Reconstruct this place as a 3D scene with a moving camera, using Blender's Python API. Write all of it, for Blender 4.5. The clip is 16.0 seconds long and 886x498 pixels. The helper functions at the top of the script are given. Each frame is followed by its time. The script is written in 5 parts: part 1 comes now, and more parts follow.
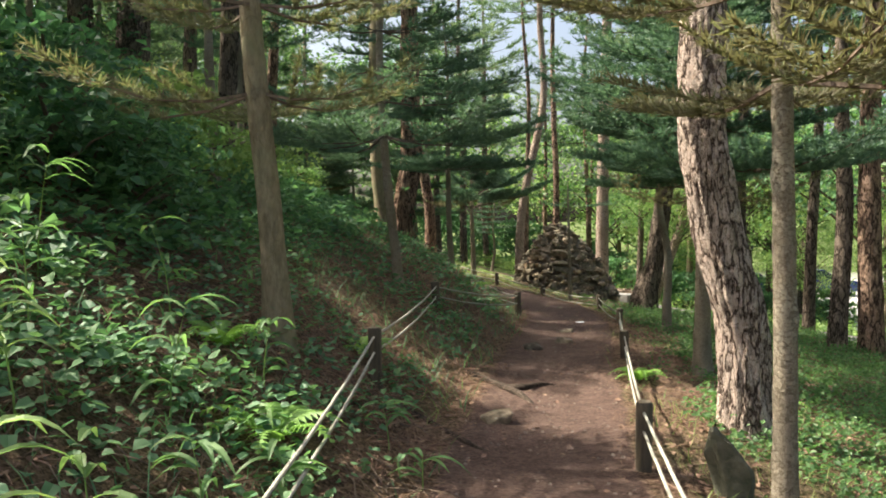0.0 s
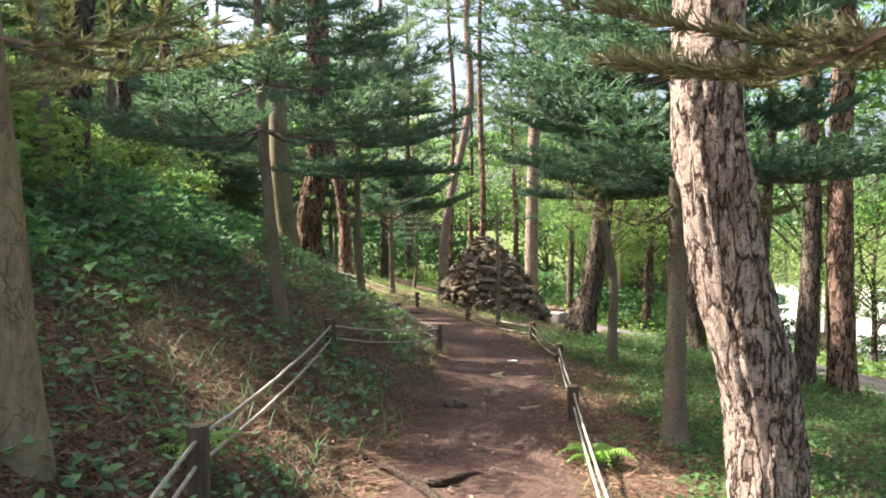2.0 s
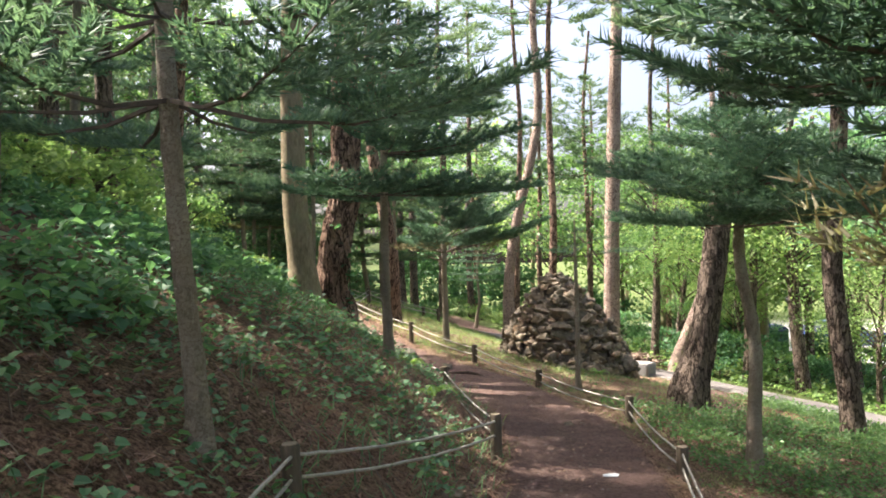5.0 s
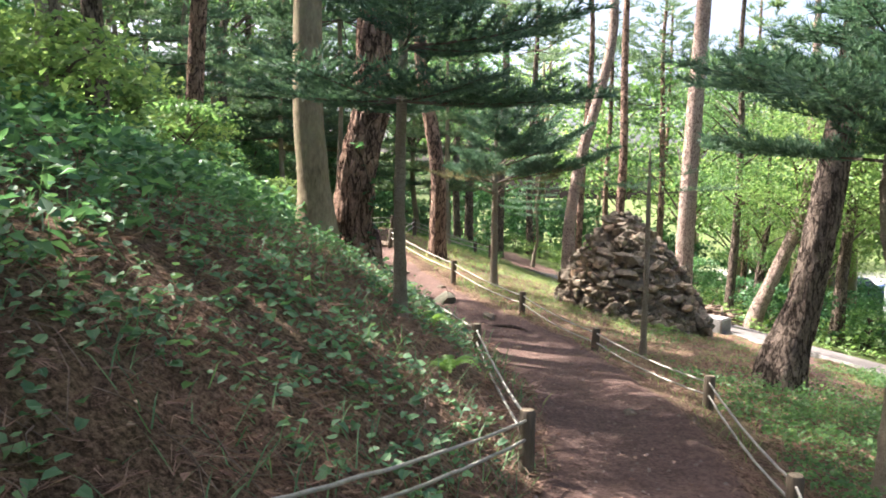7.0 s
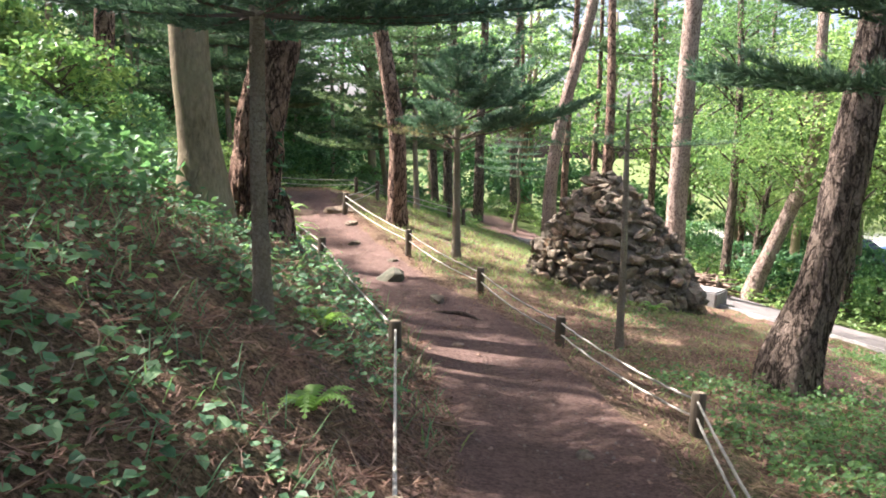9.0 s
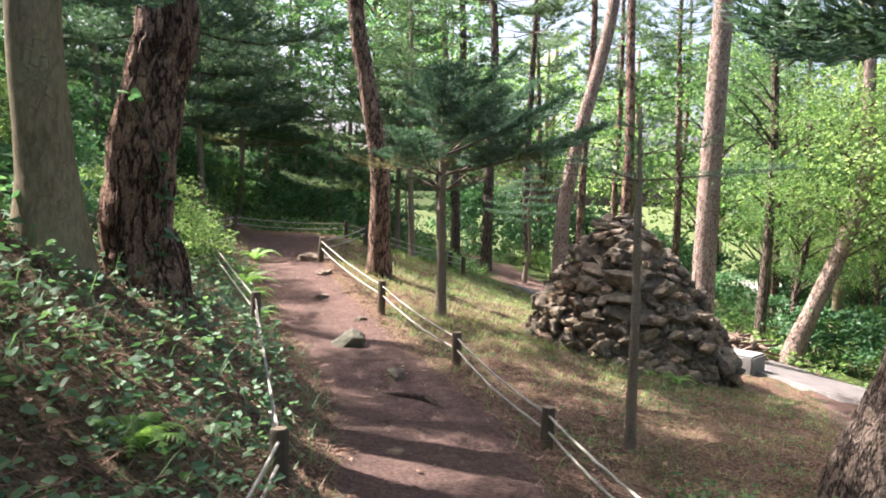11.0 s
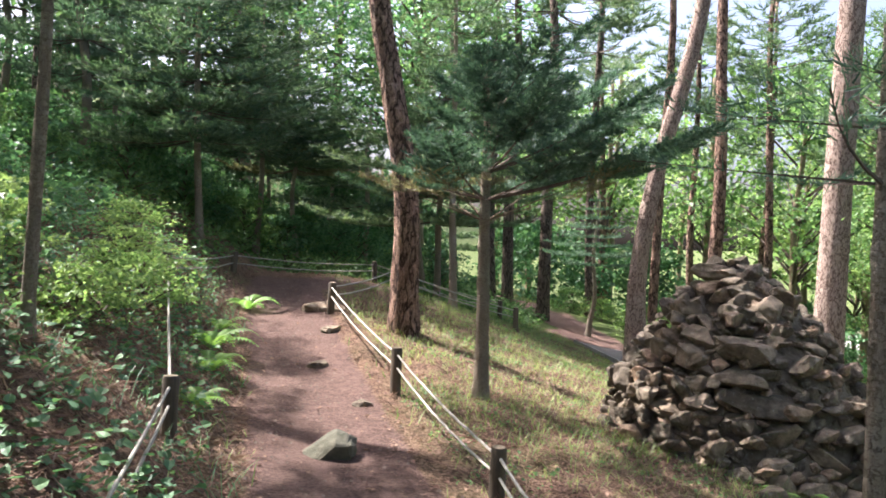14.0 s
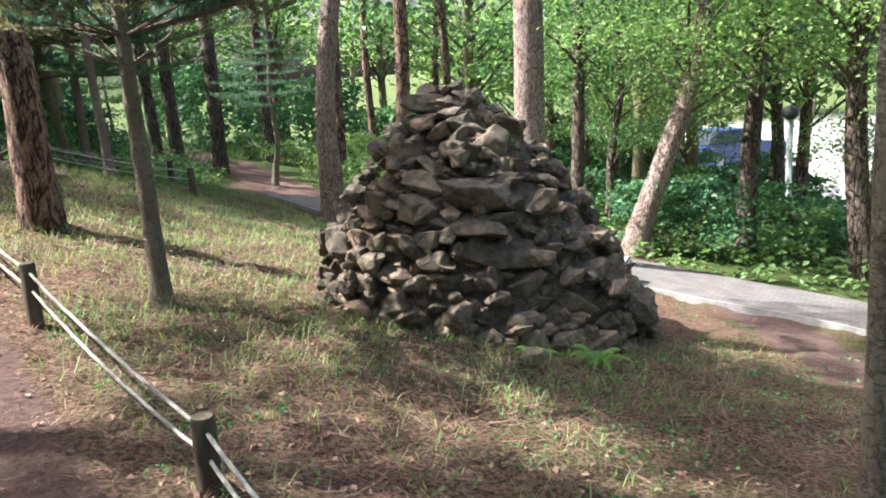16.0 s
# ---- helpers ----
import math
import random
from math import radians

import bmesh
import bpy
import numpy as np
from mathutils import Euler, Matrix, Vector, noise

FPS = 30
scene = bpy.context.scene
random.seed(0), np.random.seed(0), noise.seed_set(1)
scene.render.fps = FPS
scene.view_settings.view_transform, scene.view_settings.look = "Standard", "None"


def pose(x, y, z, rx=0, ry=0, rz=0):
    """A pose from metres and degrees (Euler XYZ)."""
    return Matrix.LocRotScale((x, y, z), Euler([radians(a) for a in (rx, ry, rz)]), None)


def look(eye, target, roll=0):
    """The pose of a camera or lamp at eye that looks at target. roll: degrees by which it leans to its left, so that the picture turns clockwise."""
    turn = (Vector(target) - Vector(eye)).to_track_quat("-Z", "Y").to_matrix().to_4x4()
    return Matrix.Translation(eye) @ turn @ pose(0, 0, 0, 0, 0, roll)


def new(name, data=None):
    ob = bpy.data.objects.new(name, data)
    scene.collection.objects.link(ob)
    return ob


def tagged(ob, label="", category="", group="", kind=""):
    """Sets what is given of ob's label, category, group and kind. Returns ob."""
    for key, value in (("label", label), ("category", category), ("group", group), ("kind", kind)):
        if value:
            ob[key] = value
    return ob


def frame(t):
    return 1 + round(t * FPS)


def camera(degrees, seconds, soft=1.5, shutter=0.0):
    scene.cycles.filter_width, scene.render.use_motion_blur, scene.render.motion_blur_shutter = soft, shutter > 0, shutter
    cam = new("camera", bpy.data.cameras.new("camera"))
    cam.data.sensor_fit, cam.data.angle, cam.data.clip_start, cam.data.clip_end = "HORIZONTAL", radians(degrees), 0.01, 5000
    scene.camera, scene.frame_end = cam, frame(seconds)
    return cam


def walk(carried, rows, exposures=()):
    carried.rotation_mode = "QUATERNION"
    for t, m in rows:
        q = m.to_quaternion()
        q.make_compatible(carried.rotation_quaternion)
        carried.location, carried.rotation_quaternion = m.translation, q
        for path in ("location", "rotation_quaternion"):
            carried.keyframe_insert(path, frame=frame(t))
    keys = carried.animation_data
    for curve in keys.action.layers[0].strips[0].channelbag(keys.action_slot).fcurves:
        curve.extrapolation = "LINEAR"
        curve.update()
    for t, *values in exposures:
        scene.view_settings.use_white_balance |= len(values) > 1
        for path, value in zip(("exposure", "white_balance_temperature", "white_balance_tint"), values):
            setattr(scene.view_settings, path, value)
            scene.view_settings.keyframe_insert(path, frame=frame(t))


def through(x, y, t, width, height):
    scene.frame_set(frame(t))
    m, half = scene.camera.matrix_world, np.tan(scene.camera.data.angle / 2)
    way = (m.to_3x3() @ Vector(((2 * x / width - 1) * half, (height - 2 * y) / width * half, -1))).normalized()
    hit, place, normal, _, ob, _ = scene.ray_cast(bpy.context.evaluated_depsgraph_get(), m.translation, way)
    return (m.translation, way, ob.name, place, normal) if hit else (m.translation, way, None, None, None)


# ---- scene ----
cam = camera(55.9, 16.0, soft=1.75)
METRES, EYE, TILT, LEAN, TURN = 15.0, 1.5, -2.0, 1.0, 0.0
EXPOSURES = [(0.0, 1.5, 6800, 6), (1.5, 1.9, 6600, 11), (3.0, 2.02, 6600, 15), (5.0, 2.1, 6550, 15), (8.0, 2.4, 6200, 19), (11.0, 2.08, 6200, 20), (12.5, 2.08, 6150, 22), (14.5, 2.0, 6000, 18), (16.0, 1.95, 5800, 13)]
ROWS = [
    (0.0, 0.0, 0.0, 0.0, 0.0, 0.0, -0.0),
    (0.5, 0.0037, 0.0299, 0.0022, -1.61, -0.52, 0.18),
    (1.0, 0.0059, 0.0623, 0.0056, -3.35, -0.55, 0.4),
    (1.5, 0.0123, 0.0959, 0.0089, -4.02, -0.72, 0.22),
    (2.0, 0.015, 0.1281, 0.0107, -5.09, 0.57, -0.27),
    (2.5, 0.0183, 0.1604, 0.013, -6.06, 0.91, -0.49),
    (3.0, 0.0244, 0.1941, 0.0174, -5.64, 1.0, -0.82),
    (3.5, 0.0277, 0.2312, 0.019, -5.13, 1.02, -0.2),
    (4.0, 0.0321, 0.2662, 0.0199, -4.57, 2.96, 0.41),
    (4.5, 0.0352, 0.3007, 0.0205, -3.84, 3.02, 0.01),
    (5.0, 0.037, 0.3306, 0.0228, -0.49, 2.71, -0.14),
    (7.5, 0.0594, 0.4823, 0.0273, 4.04, -3.57, -2.72),
    (8.0, 0.0662, 0.5117, 0.0273, 3.89, -4.65, -2.47),
    (8.5, 0.075, 0.5403, 0.0291, 3.63, -4.82, -2.34),
    (11.0, 0.11, 0.697, 0.0281, 5.34, -1.67, -2.73),
    (11.5, 0.1101, 0.728, 0.027, 8.82, 2.85, -3.21),
    (12.0, 0.1113, 0.7594, 0.0259, 13.56, 2.49, -3.77),
    (12.5, 0.1084, 0.7895, 0.0269, 15.09, 2.24, -4.37),
    (13.0, 0.1035, 0.8192, 0.0295, 15.03, 2.58, -5.09),
    (13.5, 0.1031, 0.853, 0.0301, 13.82, 2.62, -5.35),
    (14.0, 0.0996, 0.8837, 0.0297, 9.11, 0.97, -3.44),
    (14.5, 0.096, 0.9113, 0.0315, 4.1, -1.37, -1.21),
    (15.0, 0.0961, 0.9389, 0.0332, -0.27, -5.01, 0.42),
    (15.5, 0.0945, 0.9638, 0.0339, -8.24, -8.92, 2.83),
    (16.0, 0.0923, 0.9869, 0.0351, -13.08, -10.09, 2.81),
]
walk(cam, [(t, pose(0, 0, EYE, TILT, LEAN, TURN) @ pose(METRES * x, METRES * y, METRES * z, 90 + pitch, roll, yaw)) for t, x, y, z, yaw, pitch, roll in ROWS], EXPOSURES)
def lerp_table(table, v):
    return float(np.interp(v, [a for a, b in table], [b for a, b in table]))


# ---- light ----
world = bpy.data.worlds.new("world")
scene.world = world
world.use_nodes = True
wt = world.node_tree
sky = wt.nodes.new("ShaderNodeTexSky")
sky.sky_type, sky.sun_disc = "NISHITA", False
SUN_FROM = Vector((-0.74, 0.24, 1.0)).normalized()
sky.sun_elevation = math.asin(SUN_FROM.z)
sky.sun_rotation = math.atan2(SUN_FROM.x, SUN_FROM.y)
sky.dust_density, sky.air_density, sky.ozone_density = 7.0, 0.8, 1.0
wt.links.new(sky.outputs[0], wt.nodes["Background"].inputs[0])
wt.nodes["Background"].inputs[1].default_value = 0.12
sun = new("sun", bpy.data.lights.new("sun", "SUN"))
sun.data.energy, sun.data.angle, sun.data.color = 5.0, radians(0.6), (1.0, 0.93, 0.82)
sun.matrix_world = look(SUN_FROM * 60, (0, 0, 0))


# ---- materials ----
def node_mat(name):
    m = bpy.data.materials.new(name)
    m.use_nodes = True
    return m, m.node_tree, m.node_tree.nodes["Principled BSDF"]


def coords(nt, scale=(1, 1, 1), kind="Object"):
    tc = nt.nodes.new("ShaderNodeTexCoord")
    mp = nt.nodes.new("ShaderNodeMapping")
    mp.inputs["Scale"].default_value = scale
    nt.links.new(tc.outputs[kind], mp.inputs[0])
    return mp.outputs[0]


def noise_node(nt, vec, scale, detail=6, rough=0.6):
    n = nt.nodes.new("ShaderNodeTexNoise")
    n.inputs["Scale"].default_value, n.inputs["Detail"].default_value, n.inputs["Roughness"].default_value = scale, detail, rough
    nt.links.new(vec, n.inputs["Vector"])
    return n.outputs["Fac"]


def ramp(nt, fac, stops):
    r = nt.nodes.new("ShaderNodeValToRGB")
    e = r.color_ramp.elements
    while len(e) < len(stops):
        e.new(0.5)
    for el, (p, c) in zip(e, stops):
        el.position, el.color = p, (*c, 1)
    nt.links.new(fac, r.inputs[0])
    return r.outputs[0]


def mix(nt, fac, a, b, mode="MIX"):
    m = nt.nodes.new("ShaderNodeMix")
    m.data_type, m.blend_type = "RGBA", mode
    for sock, v in ((m.inputs["Factor"], fac), (m.inputs[6], a), (m.inputs[7], b)):
        if isinstance(v, (int, float)):
            sock.default_value = v
        elif isinstance(v, tuple):
            sock.default_value = (*v, 1)
        else:
            nt.links.new(v, sock)
    return m.outputs[2]


def bump(nt, bsdf, height, strength=0.5, dist=0.02):
    b = nt.nodes.new("ShaderNodeBump")
    b.inputs["Strength"].default_value, b.inputs["Distance"].default_value = strength, dist
    nt.links.new(height, b.inputs["Height"])
    nt.links.new(b.outputs[0], bsdf.inputs["Normal"])


def maths(nt, op, a, b=0.5):
    m = nt.nodes.new("ShaderNodeMath")
    m.operation = op
    for sock, v in zip(m.inputs, (a, b)):
        if isinstance(v, (int, float)):
            sock.default_value = v
        else:
            nt.links.new(v, sock)
    return m.outputs[0]


def bark_mat(name, dark, mid, light, plates, squeeze, depth, lichen=None, wide=0.09, fresh=None):
    """Bark: winding upright furrows between plates, cross cracks, grain and lichen."""
    m, nt, b = node_mat(name)
    tall = coords(nt, (1, 1, squeeze))
    n1 = noise_node(nt, tall, plates, 5, 0.55)
    n2 = noise_node(nt, coords(nt, (1, 1, squeeze * 2.2)), plates * 1.9, 4, 0.6)
    f1 = maths(nt, "ABSOLUTE", maths(nt, "SUBTRACT", n1, 0.5))
    f2 = maths(nt, "ABSOLUTE", maths(nt, "SUBTRACT", n2, 0.52))
    crack = maths(nt, "MULTIPLY", ramp(nt, f1, [(0.0, (0, 0, 0)), (wide, (1, 1, 1))]), ramp(nt, f2, [(0.0, (0.35, 0.35, 0.35)), (wide * 0.6, (1, 1, 1))]))
    grain = noise_node(nt, coords(nt, (1, 1, 0.3)), plates * 6, 9, 0.72)
    big = noise_node(nt, coords(nt), 2.2, 5)
    plate = ramp(nt, maths(nt, "ADD", maths(nt, "MULTIPLY", grain, 0.7), maths(nt, "MULTIPLY", big, 0.3)), [(0.36, mid), (0.64, light)])
    if lichen:
        plate = mix(nt, ramp(nt, big, [(0.5, (0, 0, 0)), (0.68, (0.8, 0.8, 0.8))]), plate, lichen)
    if fresh:
        high = nt.nodes.new("ShaderNodeSeparateXYZ")
        nt.links.new(coords(nt), high.inputs[0])
        peel = maths(nt, "ADD", maths(nt, "MULTIPLY", high.outputs[2], 0.25), maths(nt, "MULTIPLY", noise_node(nt, coords(nt, (1, 1, 0.5)), 6, 6, 0.7), 0.9))
        plate = mix(nt, ramp(nt, peel, [(1.0, (0, 0, 0)), (1.12, (0.85, 0.85, 0.85))]), plate, fresh)
    nt.links.new(mix(nt, crack, dark, plate), b.inputs["Base Color"])
    b.inputs["Roughness"].default_value = 0.92
    b.inputs["Specular IOR Level"].default_value = 0.2
    bump(nt, b, maths(nt, "ADD", crack, maths(nt, "MULTIPLY", grain, 0.5)), 1.0, depth)
    return m


def leaf_mat(name, a, b_, c, through=0.35, rough=0.5):
    """Foliage: colour from leaf to leaf and from plant to plant, light shining through."""
    m, nt, b = node_mat(name)
    geo = nt.nodes.new("ShaderNodeNewGeometry")
    info = nt.nodes.new("ShaderNodeObjectInfo")
    n = noise_node(nt, coords(nt, kind="Object"), 1.3, 3)
    f = maths(nt, "ADD", maths(nt, "MULTIPLY", geo.outputs["Random Per Island"], 0.55), maths(nt, "MULTIPLY", n, 0.5))
    f = maths(nt, "ADD", f, maths(nt, "MULTIPLY", maths(nt, "SUBTRACT", info.outputs["Random"], 0.5), 0.3))
    col = ramp(nt, f, [(0.2, a), (0.5, b_), (0.85, c)])
    nt.links.new(col, b.inputs["Base Color"])
    b.inputs["Roughness"].default_value = rough
    b.inputs["Specular IOR Level"].default_value = 0.35
    tr = nt.nodes.new("ShaderNodeBsdfTranslucent")
    warm = mix(nt, 0.75, col, (1.1, 1.15, 0.68), "MULTIPLY")
    nt.links.new(mix(nt, 1.0, warm, (1.7, 1.7, 1.7), "MULTIPLY"), tr.inputs["Color"])
    ms = nt.nodes.new("ShaderNodeMixShader")
    ms.inputs[0].default_value = through
    nt.links.new(b.outputs[0], ms.inputs[1])
    nt.links.new(tr.outputs[0], ms.inputs[2])
    nt.links.new(ms.outputs[0], nt.nodes["Material Output"].inputs[0])
    return m


def plain_mat(name, a, b_, scale, rough=0.85, strength=0.4, dist=0.01, stretch=(1, 1, 1), metal=0.0):
    m, nt, b = node_mat(name)
    vec = coords(nt, stretch)
    n = noise_node(nt, vec, scale, 8, 0.65)
    n2 = noise_node(nt, vec, scale * 0.15, 3)
    col = mix(nt, 1.0, ramp(nt, n, [(0.3, a), (0.7, b_)]), ramp(nt, n2, [(0.3, (0.7, 0.7, 0.7)), (0.7, (1.1, 1.1, 1.1))]), "MULTIPLY")
    nt.links.new(col, b.inputs["Base Color"])
    b.inputs["Roughness"].default_value, b.inputs["Metallic"].default_value = rough, metal
    bump(nt, b, n, strength, dist)
    return m


PINE_BARK = bark_mat("pine_bark", (0.035, 0.019, 0.014), (0.235, 0.132, 0.088), (0.48, 0.335, 0.25), 12, 0.34, 0.05, wide=0.06)
PALE_PINE_BARK = bark_mat("pale_pine_bark", (0.1, 0.062, 0.045), (0.33, 0.235, 0.185), (0.58, 0.47, 0.395), 24, 0.4, 0.025, wide=0.05)
FLAKY_BARK = bark_mat("flaking_pine_bark", (0.06, 0.033, 0.024), (0.45, 0.32, 0.255), (0.74, 0.62, 0.54), 14, 0.36, 0.05, wide=0.05, fresh=(0.42, 0.17, 0.065))
FIR_BARK = bark_mat("young_conifer_bark", (0.16, 0.128, 0.092), (0.195, 0.16, 0.116), (0.36, 0.31, 0.235), 26, 1.6, 0.006, (0.37, 0.35, 0.285), 0.03)
SMOOTH_BARK = bark_mat("smooth_bark", (0.22, 0.18, 0.115), (0.13, 0.105, 0.065), (0.33, 0.27, 0.175), 6, 0.6, 0.006, (0.2, 0.2, 0.115), 0.006)
DARK_BARK = bark_mat("dark_bark", (0.035, 0.025, 0.019), (0.135, 0.1, 0.075), (0.31, 0.245, 0.195), 14, 0.3, 0.04, wide=0.055)
ROOT_BARK = bark_mat("root_bark", (0.035, 0.026, 0.019), (0.07, 0.05, 0.038), (0.14, 0.105, 0.08), 20, 0.8, 0.01, wide=0.05)
TWIG = plain_mat("twig", (0.055, 0.04, 0.028), (0.13, 0.095, 0.068), 30)
DEAD = plain_mat("dead_twig", (0.11, 0.075, 0.053), (0.24, 0.17, 0.12), 25)
NEEDLE = leaf_mat("needles", (0.045, 0.085, 0.05), (0.085, 0.145, 0.083), (0.16, 0.22, 0.115), 0.32, 0.55)
NEEDLE_BLUE = leaf_mat("bluish_needles", (0.038, 0.08, 0.056), (0.068, 0.132, 0.09), (0.12, 0.195, 0.125), 0.3, 0.55)
NEEDLE_DRY = leaf_mat("dry_needles", (0.11, 0.095, 0.055), (0.155, 0.148, 0.085), (0.145, 0.17, 0.085), 0.3, 0.7)
LEAF = leaf_mat("broad_leaves", (0.055, 0.12, 0.045), (0.1, 0.19, 0.07), (0.17, 0.275, 0.105), 0.42, 0.5)
LEAF_LIGHT = leaf_mat("light_leaves", (0.09, 0.165, 0.055), (0.15, 0.24, 0.085), (0.25, 0.34, 0.13), 0.45, 0.5)
LEAF_COOL = leaf_mat("cool_leaves", (0.038, 0.1, 0.05), (0.07, 0.165, 0.08), (0.13, 0.25, 0.11), 0.35, 0.5)
IVY = leaf_mat("undergrowth_leaves", (0.042, 0.105, 0.05), (0.078, 0.172, 0.08), (0.145, 0.255, 0.11), 0.28, 0.55)
GRASS = leaf_mat("grass_blades", (0.085, 0.15, 0.04), (0.15, 0.22, 0.065), (0.27, 0.31, 0.11), 0.35, 0.5)
LITTER = leaf_mat("fallen_needles", (0.13, 0.07, 0.048), (0.25, 0.15, 0.105), (0.38, 0.26, 0.18), 0.05, 0.85)
FERN = leaf_mat("fern_fronds", (0.09, 0.19, 0.045), (0.15, 0.28, 0.065), (0.23, 0.38, 0.09), 0.4, 0.5)
POST_WOOD = plain_mat("weathered_post_wood", (0.05, 0.04, 0.028), (0.14, 0.11, 0.072), 40, 0.9, 0.5, 0.01, (1, 1, 0.15))
POST_TOP = plain_mat("post_end_grain", (0.14, 0.11, 0.07), (0.28, 0.225, 0.145), 60)
ROPE = plain_mat("white_rope", (0.24, 0.225, 0.185), (0.46, 0.44, 0.37), 160, 0.9, 0.6, 0.004)


def stone_mat():
    m, nt, b = node_mat("fieldstone")
    info = nt.nodes.new("ShaderNodeObjectInfo")
    vec = coords(nt)
    n = noise_node(nt, vec, 14, 10, 0.75)
    mid = noise_node(nt, vec, 5, 5, 0.6)
    big = noise_node(nt, coords(nt, kind="Generated"), 1.6, 4)
    base = ramp(nt, info.outputs["Random"], [(0.0, (0.12, 0.104, 0.084)), (0.4, (0.205, 0.175, 0.138)), (0.8, (0.275, 0.222, 0.168)), (1.0, (0.38, 0.275, 0.205))])
    col = mix(nt, 1.0, base, ramp(nt, n, [(0.3, (0.35, 0.34, 0.32)), (0.7, (1.5, 1.46, 1.38))]), "MULTIPLY")
    col = mix(nt, 1.0, col, ramp(nt, mid, [(0.35, (0.7, 0.68, 0.66)), (0.65, (1.15, 1.13, 1.1))]), "MULTIPLY")
    col = mix(nt, ramp(nt, big, [(0.5, (0, 0, 0)), (0.68, (0.55, 0.55, 0.55))]), col, (0.15, 0.155, 0.1))
    spots = noise_node(nt, vec, 32, 3)
    col = mix(nt, ramp(nt, spots, [(0.62, (0, 0, 0)), (0.7, (0.55, 0.55, 0.55))]), col, (0.36, 0.36, 0.31))
    nt.links.new(col, b.inputs["Base Color"])
    b.inputs["Roughness"].default_value = 0.93
    b.inputs["Specular IOR Level"].default_value = 0.25
    bump(nt, b, maths(nt, "ADD", n, mid), 1.0, 0.035)
    return m


STONE = stone_mat()


def ground_mat():
    """Woodland floor: trodden brown earth where the path mask is set, needle litter and moss elsewhere."""
    m, nt, b = node_mat("woodland_floor")
    at = nt.nodes.new("ShaderNodeVertexColor")
    at.layer_name = "cover"
    sep = nt.nodes.new("ShaderNodeSeparateColor")
    nt.links.new(at.outputs[0], sep.inputs[0])
    vec = coords(nt)
    fine = noise_node(nt, vec, 38, 10, 0.8)
    mid = noise_node(nt, vec, 7, 6)
    big = noise_node(nt, vec, 0.9, 4)
    edge = noise_node(nt, vec, 3.5, 8, 0.7)
    earth = mix(nt, 1.0, ramp(nt, fine, [(0.38, (0.1, 0.064, 0.053)), (0.62, (0.25, 0.168, 0.14))]), ramp(nt, mid, [(0.3, (0.75, 0.74, 0.72)), (0.7, (1.15, 1.12, 1.1))]), "MULTIPLY")
    litter = mix(nt, 1.0, ramp(nt, fine, [(0.41, (0.06, 0.037, 0.026)), (0.5, (0.2, 0.128, 0.09)), (0.59, (0.39, 0.275, 0.195))]), ramp(nt, mid, [(0.3, (0.65, 0.62, 0.6)), (0.7, (1.2, 1.15, 1.1))]), "MULTIPLY")
    moss = ramp(nt, fine, [(0.3, (0.04, 0.065, 0.02)), (0.7, (0.12, 0.155, 0.045))])
    mossy = ramp(nt, maths(nt, "ADD", maths(nt, "MULTIPLY", big, 0.6), maths(nt, "MULTIPLY", mid, 0.4)), [(0.46, (0, 0, 0)), (0.58, (1, 1, 1))])
    wild = maths(nt, "ADD", maths(nt, "MULTIPLY", mossy, sep.outputs[1]), maths(nt, "MAXIMUM", maths(nt, "SUBTRACT", sep.outputs[1], 1.0), 0.0))
    rest = mix(nt, wild, litter, moss)
    rim = maths(nt, "ADD", sep.outputs[0], maths(nt, "MULTIPLY", maths(nt, "SUBTRACT", edge, 0.5), 0.9))
    mask = ramp(nt, rim, [(0.4, (0, 0, 0)), (0.6, (1, 1, 1))])
    col = mix(nt, mask, rest, earth)
    pave = ramp(nt, fine, [(0.3, (0.30, 0.29, 0.275)), (0.7, (0.42, 0.41, 0.39))])
    col = mix(nt, sep.outputs[2], col, pave)
    nt.links.new(col, b.inputs["Base Color"])
    b.inputs["Roughness"].default_value = 0.95
    b.inputs["Specular IOR Level"].default_value = 0.15
    bump(nt, b, maths(nt, "ADD", fine, mid), 1.0, 0.05)
    return m


GROUND = ground_mat()


# ---- mesh helpers ----
def mesh_of(name, verts, faces, material, smooth=False):
    me = bpy.data.meshes.new(name)
    me.from_pydata(verts, [], faces)
    me.materials.append(material)
    if smooth:
        me.polygons.foreach_set("use_smooth", [True] * len(me.polygons))
    me.update()
    return me


def part_mesh(name, me, parent, label="", m=None):
    ob = new(name, me)
    ob.parent = parent
    if m is not None:
        ob.matrix_basis = m
    if label:
        tagged(ob, label)
    return ob


def part(name, bm, material, parent, label=""):
    me = bpy.data.meshes.new(name)
    bm.to_mesh(me)
    bm.free()
    me.materials.append(material)
    return part_mesh(name, me, parent, label)


def spline(points, per):
    """Catmull-Rom through the points (tuples of any length)."""
    P = [np.array(p, float) for p in points]
    P = [2 * P[0] - P[1]] + P + [2 * P[-1] - P[-2]]
    out = []
    for i in range(1, len(P) - 2):
        a, b, c, d = P[i - 1:i + 3]
        for k in range(per):
            t = k / per
            out.append(0.5 * (2 * b + (c - a) * t + (2 * a - 5 * b + 4 * c - d) * t * t + (3 * b - a - 3 * c + d) * t ** 3))
    out.append(P[-2])
    return out


